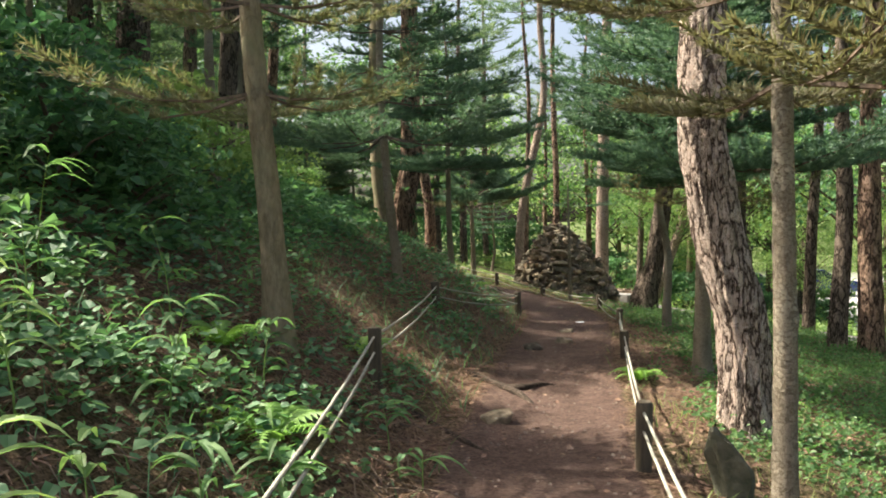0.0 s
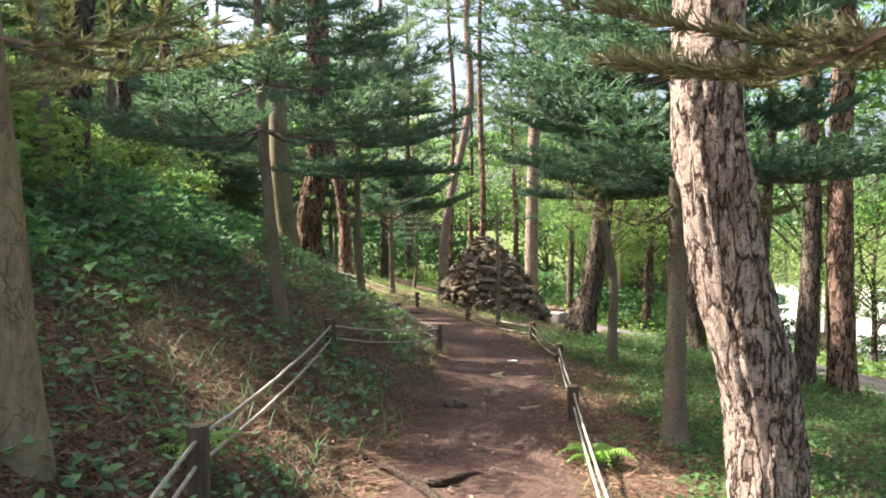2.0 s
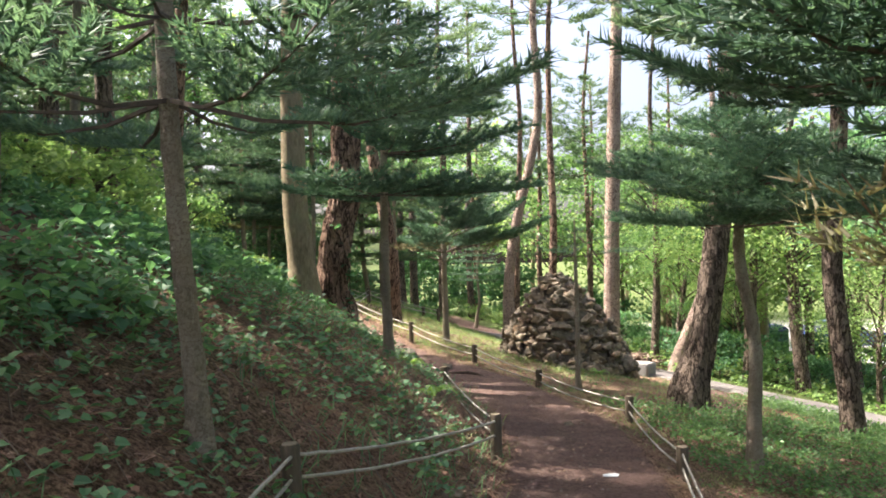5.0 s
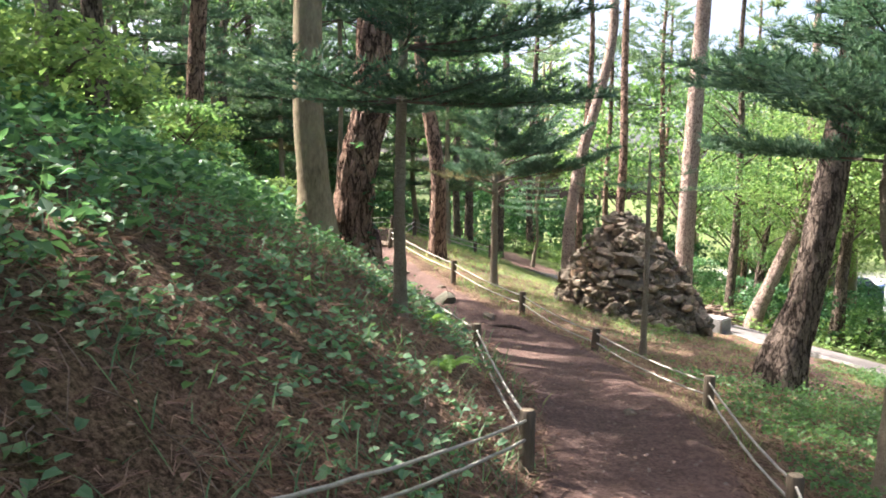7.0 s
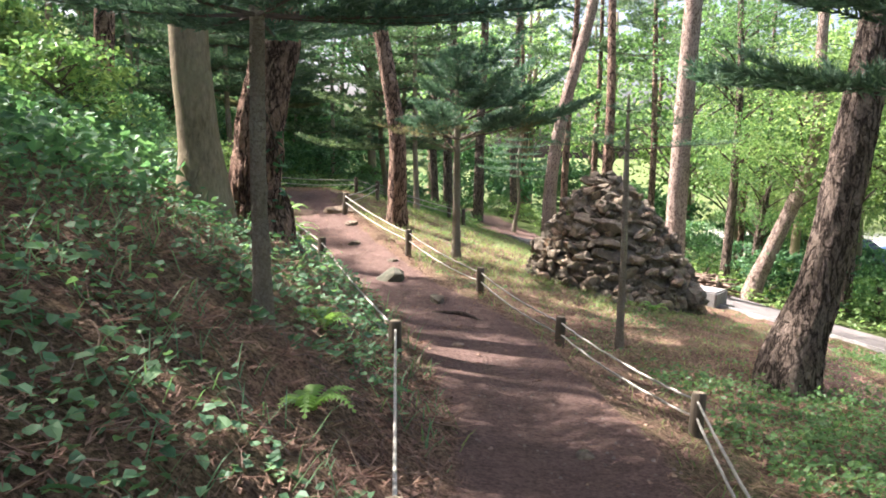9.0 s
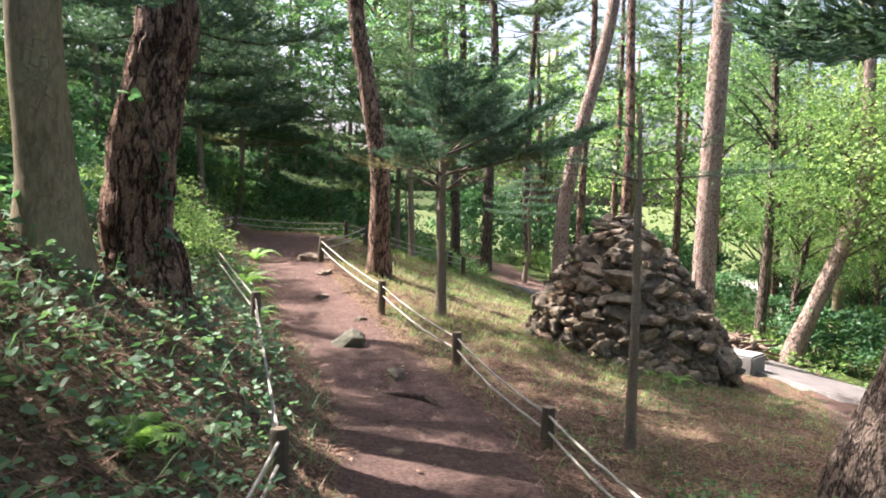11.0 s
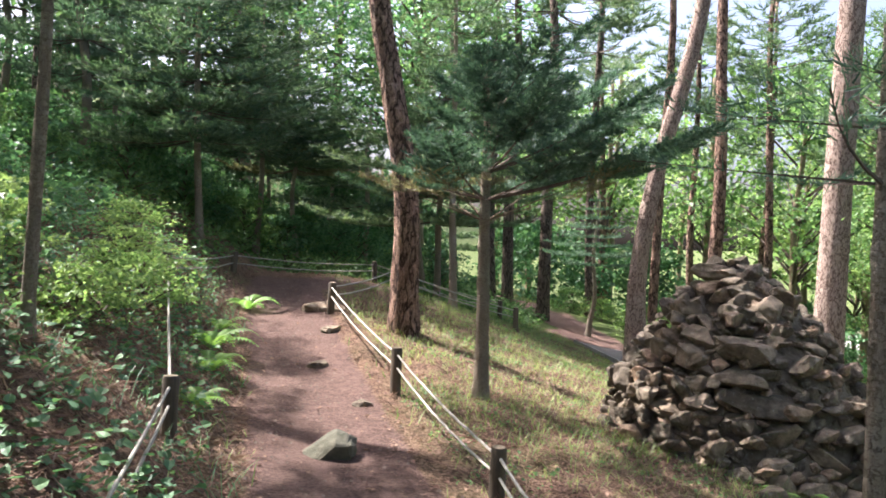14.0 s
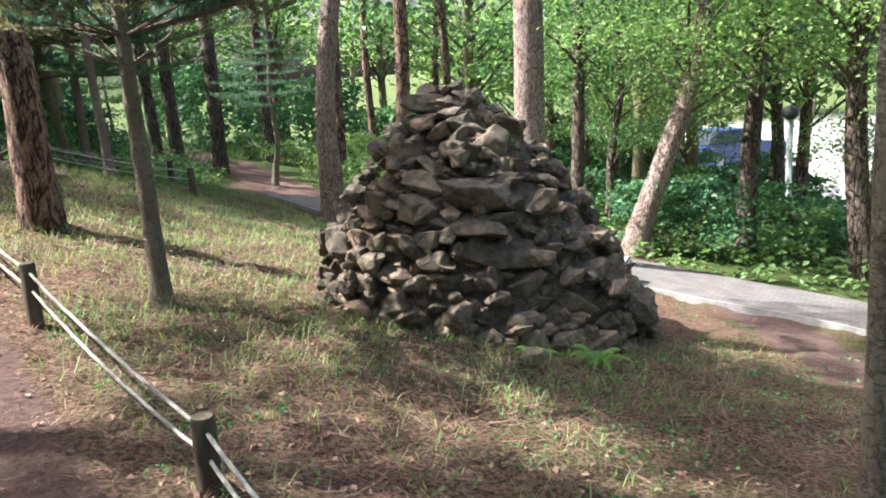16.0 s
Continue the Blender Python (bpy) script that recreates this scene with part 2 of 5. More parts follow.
def tube(points, segs, verts, faces, bumpy=None, cap=True):
    """A tube through (x, y, z, r) points; bumpy(angle, i, r) scales the radius."""
    base = len(verts)
    n = len(points)
    u = None
    for i, p in enumerate(points):
        a, c = points[max(i - 1, 0)], points[min(i + 1, n - 1)]
        d = Vector((c[0] - a[0], c[1] - a[1], c[2] - a[2]))
        d = d.normalized() if d.length > 1e-6 else Vector((0, 0, 1))
        u = d.orthogonal() if u is None else u - d * u.dot(d)
        u.normalize()
        w = d.cross(u)
        for s in range(segs):
            ang = 2 * math.pi * s / segs
            r = p[3] * (bumpy(ang, i, p) if bumpy else 1)
            v = u * math.cos(ang) * r + w * math.sin(ang) * r
            verts.append((p[0] + v.x, p[1] + v.y, p[2] + v.z))
    for i in range(n - 1):
        for s in range(segs):
            q = (s + 1) % segs
            faces.append((base + i * segs + s, base + i * segs + q, base + (i + 1) * segs + q, base + (i + 1) * segs + s))
    if cap:
        faces.append(tuple(base + (n - 1) * segs + s for s in range(segs)))
        faces.append(tuple(base + s for s in reversed(range(segs))))


# ---- the lie of the land ----
PATH_X = [(-8, -0.5), (-3, -0.15), (0, 0.0), (4, 0.42), (5.5, 0.68), (7.6, 1.0), (10.4, 1.53), (12, 1.7), (13, 1.62), (14, 1.4), (15.9, 1.0), (17.2, 0.45), (19.2, -0.4), (20.7, -1.0), (22.1, -1.65), (24, -2.4), (27, -3.2), (34, -5.5), (60, -14)]
PATH_Z = [(-8, 0.17), (4, 0.16), (9, 0.14), (14, 0.12), (18, 0.1), (20, 0.2), (22, 0.47), (24, 0.72), (25.5, 0.78), (28, 0.7), (60, 0.8)]
CROSS = [(-120, 24), (-60, 14), (-30, 9), (-10, 4.0), (-4, 1.85), (-2.4, 1.15), (-1.7, 0.75), (-0.65, 0.04), (0, 0), (0.6, 0.02), (1.3, -0.08), (3, -0.40), (5.3, -0.78), (9, -1.38), (12, -1.75), (15, -2.6), (19, -3.5), (22, -3.6), (60, -3.6), (200, -2)]
LANE = [(-0.5, 37), (1.0, 33.7), (2.3, 28.5), (3.6, 25.8), (5.2, 23.9), (6.3, 22.6), (7.1, 21.4), (7.5, 19.5), (7.5, 16.5), (7.4, 13), (7.9, 8), (9, 0)]


Y_STEPS = np.arange(-60, 120, 0.05)
D_STEPS = np.arange(-200, 260, 0.05)


def smoothed(table, steps, reach):
    xs, ys = [a for a, b in table], [b for a, b in table]
    return (sum(np.interp(steps + o, xs, ys) for o in np.linspace(-reach, reach, 7)) / 7).tolist()


PATH_X_FINE, PATH_Z_FINE, CROSS_FINE = smoothed(PATH_X, Y_STEPS, 0.8), smoothed(PATH_Z, Y_STEPS, 0.8), smoothed(CROSS, D_STEPS, 0.18)


def fine(values, start, v):
    i = min(max((v - start) / 0.05, 0), len(values) - 2)
    k = int(i)
    return values[k] + (values[k + 1] - values[k]) * (i - k)


def path_x(y):
    return fine(PATH_X_FINE, -60, y)


def land(x, y):
    """Height of the ground, without its small unevenness."""
    d = x - path_x(y)
    pz = fine(PATH_Z_FINE, -60, y)
    k = min(max((d - 1.2) / 5, 0), 1)
    k = k * k * (3 - 2 * k)
    right = 0.12 + 0.04 * min(max(y - 22, 0), 15)
    back = 0.11 * min(max(y - 28, 0), 40) * min(max((3 - d) / 6, 0), 1)
    edge = min(max((d - 0.45) / 0.45, 0), 1) * min(max((3.0 - d) / 1.6, 0), 1) * min(max((y - 8) / 3, 0), 1) * min(max((19 - y) / 3, 0), 1)
    return pz * (1 - k) + right * k + fine(CROSS_FINE, -200, d) + back - 0.13 * edge


def rough(x, y):
    d = abs(x - path_x(y))
    amp = 0.014 if d < 0.5 else 0.055
    return amp * noise.noise((x * 2.3, y * 2.3, 0)) + 0.35 * amp * noise.noise((x * 9, y * 9, 3))


def floor_at(x, y):
    return land(x, y) + rough(x, y)


def graded(lo, hi, step, far, grow=1.35):
    out = list(np.arange(lo, hi, step))
    a, s = lo, step
    left = []
    while a > -far:
        s *= grow
        a -= s
        left.append(a)
    a, s, right = out[-1], step, []
    while a < far:
        s *= grow
        a += s
        right.append(a)
    return left[::-1] + out + right


CREST = [(-2.3, 23.8), (-2.2, 24.7), (-1.4, 25.6), (0.0, 26.6), (1.3, 28.0), (1.6, 30.5)]


def lane_distance(x, y):
    return track_distance(x, y, LANE)


def track_distance(x, y, track):
    best = 1e9
    for (ax, ay), (bx, by) in zip(track, track[1:]):
        t = min(max(((x - ax) * (bx - ax) + (y - ay) * (by - ay)) / ((bx - ax) ** 2 + (by - ay) ** 2), 0), 1)
        best = min(best, math.hypot(x - ax - t * (bx - ax), y - ay - t * (by - ay)))
    return best


def build_ground():
    xs, ys = graded(-7, 9, 0.1, 700), graded(-1, 29, 0.1, 700)
    verts, cover = [], []
    for y in ys:
        px = path_x(y)
        for x in xs:
            verts.append((x, y, floor_at(x, y) if abs(x) < 40 and -20 < y < 60 else land(x, y)))
            d = x - px
            half = 0.53 if y < 20 else 0.5
            p = min(max((half + 0.12 - abs(d)) / 0.24, 0), 1) * min(max((25.2 - y) / 0.5, 0), 1)
            if 23.5 < y < 30 and -4 < x < 3:
                p = max(p, min(max((0.62 - track_distance(x, y, CREST)) / 0.24, 0), 1))
            if 2 < x < 8 and 15 < y < 24:
                t = abs(x - (4.4 + 0.27 * (y - 16))) if y < 22 else 9
                p = max(p, 0.75 * min(max((0.55 - t) / 0.3, 0), 1))
            if x > -3 and 26 < y < 38 and x < 3.6:
                p = max(p, min(max((0.8 - lane_distance(x, y)) / 0.3, 0), 1))
            green = 0.25 if d < 0 else min(max(0.35 + 0.15 * d, 0), 1.0) if y < 14 else min(max(0.2 + 0.1 * d, 0), 0.8)
            if y > 28 or d < -5 or d > 9:
                green = 1.9
            lot = min(max((x - 12.5) / 1.5, 0), 1) if y > 20 and x < 60 and y < 62 else 0.0
            cover.append((p, green, lot, 1))
    w = len(xs)
    faces = [(j * w + i, j * w + i + 1, (j + 1) * w + i + 1, (j + 1) * w + i) for j in range(len(ys) - 1) for i in range(w - 1)]
    me = mesh_of("ground", verts, faces, GROUND, True)
    layer = me.color_attributes.new("cover", "FLOAT_COLOR", "POINT")
    layer.data.foreach_set("color", np.array(cover, np.float32).ravel())
    tagged(new("ground", me), "brown earth woodland floor with needle litter and a trodden path", "ground", kind="structure")


build_ground()


# ---- trees ----
def trunk_mesh(points, segs, per, ridges, plates=10.0, knots=0.0):
    """A tapered trunk through (x, y, z, r) points, with a flared foot and ridged bark."""
    pts = spline(points, per)

    def bumpy(ang, i, p):
        if not ridges:
            return 1 + 0.06 * noise.noise((math.cos(ang) * 1.2, math.sin(ang) * 1.2, p[2] * 1.6 + points[0][0])) + knots * max(0, math.sin(p[2] * 21)) ** 5 * (1 + math.sin(3 * ang + p[2] * 5))
        a, b = math.cos(ang), math.sin(ang)
        n = noise.noise((a * plates * 0.35, b * plates * 0.35, p[2] * 2.2 + points[0][0] * 7))
        f = noise.noise((a * plates * 0.8, b * plates * 0.8, p[2] * 9))
        return 1 + ridges * (abs(n) * 2.2 - 0.55 + 0.5 * f)
    verts, faces = [], []
    tube(pts, segs, verts, faces, bumpy)
    return verts, faces


def tuft(verts, faces, at, way, length, rng, count=9, width=0.005, spread=0.75):
    """A spray of needles about a shoot."""
    for k in range(count):
        d = Vector((way[0] + rng.uniform(-spread, spread), way[1] + rng.uniform(-spread, spread), way[2] + rng.uniform(-spread * 0.6, spread))).normalized()
        side = d.cross(Vector((rng.uniform(-1, 1), rng.uniform(-1, 1), rng.uniform(-1, 1)))).normalized() * width
        b = len(verts)
        q = rng.uniform(-0.4, 0.4) * length
        rx, ry, rz = at[0] + way[0] * q, at[1] + way[1] * q, at[2] + way[2] * q
        l = length * rng.uniform(0.7, 1.15)
        verts.extend([(rx - side.x, ry - side.y, rz - side.z), (rx + side.x, ry + side.y, rz + side.z), (rx + d.x * l, ry + d.y * l, rz + d.z * l)])
        faces.append((b, b + 1, b + 2))


def conifer_crown(seed, height, base_r, whorls, arms, gap=0.12, droop=0.12, needle=0.075, lift=0.25, sparse=0.15, count=13, thick=0.0054, pack=0.05, limb=0.016, origin=None, taper=0.75, bare=0.1, skew=0.0):
    """Whorls of boughs with side shoots full of needles, z from 0 up. Where origin is given, no bough hangs in the walkway. Returns wood and needle meshes."""
    rng = random.Random(seed)
    wv, wf, nv, nf = [], [], [], []
    for w in range(whorls):
        f = w / max(whorls - 1, 1)
        z = f * height * 0.95
        reach = base_r * ((1 - f) ** taper) * rng.uniform(0.85, 1.1) + 0.12
        turn = rng.uniform(0, 6.28)
        for a in range(arms):
            if rng.random() < bare:
                continue
            ang = turn + 6.283 * a / arms + rng.uniform(-0.3, 0.3)
            r = reach * rng.uniform(0.65, 1.15) * (1 + skew * math.cos(ang))
            dx, dy = math.cos(ang), math.sin(ang)
            up = lift * (0.4 + f) * r
            bend = rng.uniform(-0.15, 0.15) * r
            pts = [(dx * r * t - dy * bend * t * t, dy * r * t + dx * bend * t * t, z + up * t - droop * r * math.sin(t * 3.1), max(limb * (1 - t) * (0.4 + r * 0.35), 0.002)) for t in (0, 0.25, 0.5, 0.75, 1)]
            if origin:
                ox, oy, oz = origin
                if any(oy + p[1] < 15.7 and abs(ox + p[0] - path_x(oy + p[1])) < 0.6 and oz + p[2] < land(path_x(oy + p[1]), oy + p[1]) + 2.05 for p in pts):
                    continue
            tube(pts, 4, wv, wf, cap=False)
            n = max(int(r / gap), 2)
            for k in range(n):
                t = sparse + (1 - sparse) * (k + rng.uniform(0.2, 0.8)) / n
                i = min(int(t * 4), 3)
                q = t * 4 - i
                p = [pts[i][c] + (pts[i + 1][c] - pts[i][c]) * q for c in range(3)]
                tuft(nv, nf, p, (dx * 0.9, dy * 0.9, 0.3), needle, rng, count, thick)
                for s in (-1, 1):
                    long = r * 0.5 * (1.1 - t) * rng.uniform(0.6, 1.1) + 0.07
                    sx, sy, sz = dx * 0.65 - dy * s * 0.76, dy * 0.65 + dx * s * 0.76, rng.uniform(-0.05, 0.22)
                    m = max(int(long / pack), 1)
                    for j in range(m):
                        u = (j + rng.uniform(0.4, 1.0)) / m * long
                        tuft(nv, nf, (p[0] + sx * u, p[1] + sy * u, p[2] + sz * u + 0.12 * u * u / long), (sx * 0.8, sy * 0.8, 0.35), needle, rng, count, thick, 1.0)
    for k in range(12):
        tuft(nv, nf, (0, 0, height * rng.uniform(0.88, 1.0)), (rng.uniform(-0.4, 0.4), rng.uniform(-0.4, 0.4), 1), needle, rng, count, thick)
    return wv, wf, nv, nf


def leaf_card(verts, faces, at, size, rng, flat=0.5):
    """One folded leaf: two quads meeting at the midrib."""
    n = Vector((rng.uniform(-1, 1), rng.uniform(-1, 1), rng.uniform(-0.2, 1) + flat)).normalized()
    u = n.orthogonal().normalized()
    u = (Matrix.Rotation(rng.uniform(0, 6.28), 3, n) @ u)
    w = n.cross(u)
    at = Vector(at)
    b = len(verts)
    l, h = size, size * 0.36
    tip, mid = at + u * l, at + u * l * 0.45
    verts.extend([tuple(at), tuple(mid + w * h + n * h * 0.35), tuple(tip - n * l * 0.12), tuple(mid - w * h + n * h * 0.35)])
    faces.append((b, b + 1, b + 2))
    faces.append((b, b + 2, b + 3))


def round_leaf(verts, faces, at, size, rng):
    """A heart-shaped leaf of the undergrowth, tilted on its stalk."""
    n = Vector((rng.uniform(-0.7, 0.7), rng.uniform(-0.7, 0.7), 1.0)).normalized()
    u = Matrix.Rotation(rng.uniform(0, 6.28), 3, n) @ n.orthogonal().normalized()
    w = n.cross(u)
    at = Vector(at)
    b = len(verts)
    for l, s, z in ((0.0, 0, 0), (0.05, 0.42, 0.08), (0.6, 0.36, 0.06), (1.0, 0, -0.12), (0.6, -0.36, 0.06), (0.05, -0.42, 0.08)):
        verts.append(tuple(at + (u * l + w * s + n * z) * size))
    faces.extend([(b, b + 1, b + 2, b + 3), (b, b + 3, b + 4, b + 5)])


def leafy_crown(seed, radius, height, clumps, leaves, size, hollow=0.35):
    """Limbs that end in clumps of leaves, with gaps between. Returns wood and leaf meshes."""
    rng = random.Random(seed)
    wv, wf, lv, lf = [], [], [], []
    for c in range(clumps):
        ang = rng.uniform(0, 6.28)
        f = rng.random()
        rr = radius * math.sqrt(rng.uniform(hollow * hollow, 1)) * (0.55 + 0.45 * math.sin(math.pi * min(f + 0.15, 1)))
        c0 = Vector((math.cos(ang) * rr, math.sin(ang) * rr, height * f))
        if c % 2 == 0:
            start = Vector((0, 0, max(c0.z - rr * rng.uniform(0.3, 0.8), -height * 0.15)))
            pts = []
            for t in (0, 0.33, 0.66, 1):
                q = start.lerp(c0, t)
                pts.append((q.x, q.y, q.z + 0.12 * rr * math.sin(3.1 * t), 0.03 * (1 - t) * (0.5 + rr * 0.3) + 0.004))
            tube(pts, 4, wv, wf, cap=False)
        spread = radius * rng.uniform(0.2, 0.36)
        for k in range(leaves):
            p = c0 + Vector((rng.gauss(0, 1), rng.gauss(0, 1), rng.gauss(0, 0.3))) * spread * 0.7
            leaf_card(lv, lf, p, size * rng.uniform(0.7, 1.25), rng)
    return wv, wf, lv, lf


CROWNS = {}


def crown_set(key, maker, leaf_material):
    wv, wf, lv, lf = maker
    CROWNS[key] = (mesh_of("limb", wv, wf, TWIG), mesh_of("crown", lv, lf, leaf_material))


crown_set("fir_a", conifer_crown(1, 3.2, 1.5, 8, 6, 0.15, pack=0.075, count=10, thick=0.008, needle=0.1), NEEDLE_BLUE)
crown_set("fir_b", conifer_crown(2, 4.6, 1.7, 10, 6, 0.2, pack=0.08, count=9, thick=0.011, needle=0.12), NEEDLE)
crown_set("pine_top", conifer_crown(6, 4.0, 2.6, 7, 6, 0.32, lift=0.5, sparse=0.5, needle=0.22, thick=0.018, pack=0.085, count=5), NEEDLE)
crown_set("pine_top_b", conifer_crown(7, 5.0, 2.2, 7, 5, 0.34, lift=0.4, sparse=0.5, needle=0.22, thick=0.018, pack=0.085, count=5), NEEDLE)
crown_set("leafy_a", leafy_crown(11, 2.6, 4.0, 46, 130, 0.095), LEAF)
crown_set("leafy_b", leafy_crown(12, 2.4, 3.2, 40, 150, 0.085), LEAF_LIGHT)
crown_set("leafy_c", leafy_crown(13, 3.0, 5.0, 62, 80, 0.13), LEAF_COOL)
crown_set("leafy_far_a", leafy_crown(17, 2.7, 4.4, 56, 42, 0.19), LEAF)
crown_set("leafy_far_b", leafy_crown(18, 2.9, 5.0, 56, 42, 0.19), LEAF_LIGHT)
crown_set("fir_far", conifer_crown(19, 4.6, 1.8, 9, 6, 0.34, pack=0.085, count=4, thick=0.025, needle=0.22), NEEDLE)
crown_set("shrub_a", leafy_crown(14, 0.8, 1.0, 26, 38, 0.095, 0.1), LEAF)
crown_set("shrub_b", leafy_crown(15, 0.9, 0.9, 30, 46, 0.09, 0.1), LEAF_LIGHT)
crown_set("shrub_c", leafy_crown(16, 0.9, 1.2, 26, 38, 0.105, 0.1), LEAF_COOL)
CROWN_TALL = {"fir_a": 3.2, "fir_b": 4.6, "fir_far": 4.6}

TREE_WORDS = {"pine_tree": "pine", "young_conifer": "young conifer", "broadleaf_tree": "tree", "shrub": "shrub"}


def tree(name, label, points, bark, crowns, segs=12, per=12, ridges=0.0, foot=1.35, group="", plates=10.0):
    """points: (x, y, z, r) up the trunk, the first on the ground; crowns: (key, height up the trunk, scale, turn)."""
    x, y, _, r = points[0]
    z0 = floor_at(x, y)
    pts = [(px, py, pz, pr) for px, py, pz, pr in points]
    pts[0] = (x, y, z0 - (0.12 if r < 0.1 else 0.3), r * foot * 1.05)
    second = pts[1]
    rise = min(0.35, (second[2] - z0) * 0.5)
    k = (rise) / max(second[2] - z0, 0.01)
    pts.insert(1, (x + (second[0] - x) * k, y + (second[1] - y) * k, z0 + rise, r * 1.02))
    loc = [(a - x, b - y, c - z0, d) for a, b, c, d in pts]
    top = loc[-1]
    thing = new(name, None)
    thing.location = (x, y, z0)
    tagged(thing, label, TREE_WORDS.get(name, "tree"), group)
    v, f = trunk_mesh(loc, segs, per, ridges, plates, 0.12 if bark == FIR_BARK else 0.0)
    part_mesh("trunk", mesh_of("trunk", v, f, bark, True), thing)
    for key, h, scale, turn in crowns:
        at = top
        for a, b in zip(loc, loc[1:]):
            if a[2] <= h <= b[2]:
                q = (h - a[2]) / max(b[2] - a[2], 0.01)
                at = tuple(a[i] + (b[i] - a[i]) * q for i in range(4))
                break
        sxy, sz = scale if isinstance(scale, tuple) else (scale, scale)
        m = Matrix.Translation((at[0], at[1], h)) @ Matrix.Rotation(turn, 4, "Z") @ Matrix.Diagonal((sxy, sxy, sz, 1))
        if isinstance(key, dict):
            own = dict(key)
            leaf = own.pop("leaf")
            wv, wf, nv, nf = conifer_crown(origin=(x + at[0], y + at[1], z0 + h), **own)
            wood, leaves = mesh_of("limb", wv, wf, DEAD if leaf == NEEDLE_DRY else TWIG), mesh_of("crown", nv, nf, leaf)
        else:
            wood, leaves = CROWNS[key]
        tagged(part_mesh("limb", wood, thing, "", m), kind="stuff")
        tagged(part_mesh("crown", leaves, thing, "", m), kind="stuff")
    return thing


def upward(points, top, r_top, wander=0.2, seed=0):
    """Carry a trunk's measured foot on up to its top."""
    rng = random.Random(seed)
    x, y, z, r = points[-1]
    out = list(points)
    n = 3
    for i in range(1, n + 1):
        t = i / n
        out.append((x + rng.uniform(-wander, wander) * t, y + rng.uniform(-wander, wander) * t, z + (top - z) * t, r + (r_top - r) * t))
    return out


# trees beside the path
tree("broadleaf_tree", "slender smooth grey-brown tree on the leafy bank", upward([(-0.97, 4.9, 0.85, 0.08), (-1.02, 4.89, 1.65, 0.072), (-1.07, 4.89, 2.27, 0.068), (-1.1, 4.89, 2.79, 0.062)], 5.5, 0.03, 0.1, 1), SMOOTH_BARK, [(dict(seed=31, height=1.6, base_r=1.5, whorls=4, arms=6, gap=0.18, leaf=NEEDLE_DRY), 1.45, 1.0, 0), ("fir_a", 3.4, (0.5, 0.6), 1)])
tree("pine_tree", "leaning old pine with pale flaking plated bark", upward([(1.97, 5.41, 0.2, 0.165), (1.92, 5.41, 0.84, 0.155), (1.77, 5.41, 1.45, 0.155), (1.69, 5.41, 2.0, 0.15), (1.69, 5.41, 2.56, 0.145)], 9.5, 0.06, 0.3, 2), FLAKY_BARK, [("pine_top", 6.2, 0.9, 0)], 64, 20, 0.12, plates=16)
tree("young_conifer", "young conifer with knotty pale stem and dry lower boughs", upward([(1.44, 3.52, 0.15, 0.052), (1.44, 3.52, 1.19, 0.048), (1.43, 3.52, 1.92, 0.043)], 5.0, 0.012, 0.06, 3), FIR_BARK, [(dict(seed=33, height=2.2, base_r=1.35, whorls=6, arms=8, gap=0.11, droop=0.1, leaf=NEEDLE_DRY), 1.98, 1.0, 0)])
tree("young_conifer", "young conifer with dark shaggy boughs above a bare stem", upward([(2.33, 7.53, 0.0, 0.075), (2.34, 7.53, 1.0, 0.066), (2.35, 7.53, 1.71, 0.06)], 5.2, 0.012, 0.06, 4), FIR_BARK, [(dict(seed=34, height=2.6, base_r=1.7, whorls=9, arms=10, gap=0.11, leaf=NEEDLE_BLUE), 1.95, 1.0, 0), (dict(seed=35, height=0.35, base_r=1.1, whorls=2, arms=6, gap=0.16, sparse=0.4, count=5, droop=0.2, leaf=NEEDLE_DRY), 1.7, 1.0, 0)])
tree("pine_tree", "dark leaning pine with furrowed bark on the grassy slope", upward([(3.6, 15.3, -0.3, 0.22), (3.85, 15.3, 0.62, 0.165), (4.02, 15.3, 1.67, 0.155), (4.23, 15.3, 3.43, 0.14)], 8.5, 0.06, 0.4, 5), DARK_BARK, [("pine_top", 5.2, 0.9, 2)], 40, 14, 0.11, plates=13)
tree("young_conifer", "crooked thin young conifer with a flat dark crown", upward([(3.17, 11.88, -0.2, 0.06), (3.19, 11.88, 0.96, 0.052), (3.08, 11.88, 1.6, 0.048)], 3.2, 0.012, 0.06, 6), FIR_BARK, [(dict(seed=36, height=1.0, base_r=1.55, whorls=7, arms=10, gap=0.1, droop=0.0, lift=0.22, sparse=0.2, leaf=NEEDLE_BLUE), 2.02, 1.0, 0)])
tree("young_conifer", "spindly young conifer with thin sparse boughs before the cairn", [(2.41, 15.98, 0.0, 0.033), (2.41, 15.98, 0.9, 0.029), (2.40, 15.98, 1.5, 0.024), (2.39, 15.98, 2.15, 0.009)], FIR_BARK, [(dict(seed=37, height=0.35, base_r=0.95, whorls=3, arms=5, gap=0.2, droop=0.0, lift=0.18, sparse=0.55, count=5, limb=0.009, thick=0.0025, leaf=NEEDLE_BLUE), 1.78, 1.0, 0)])
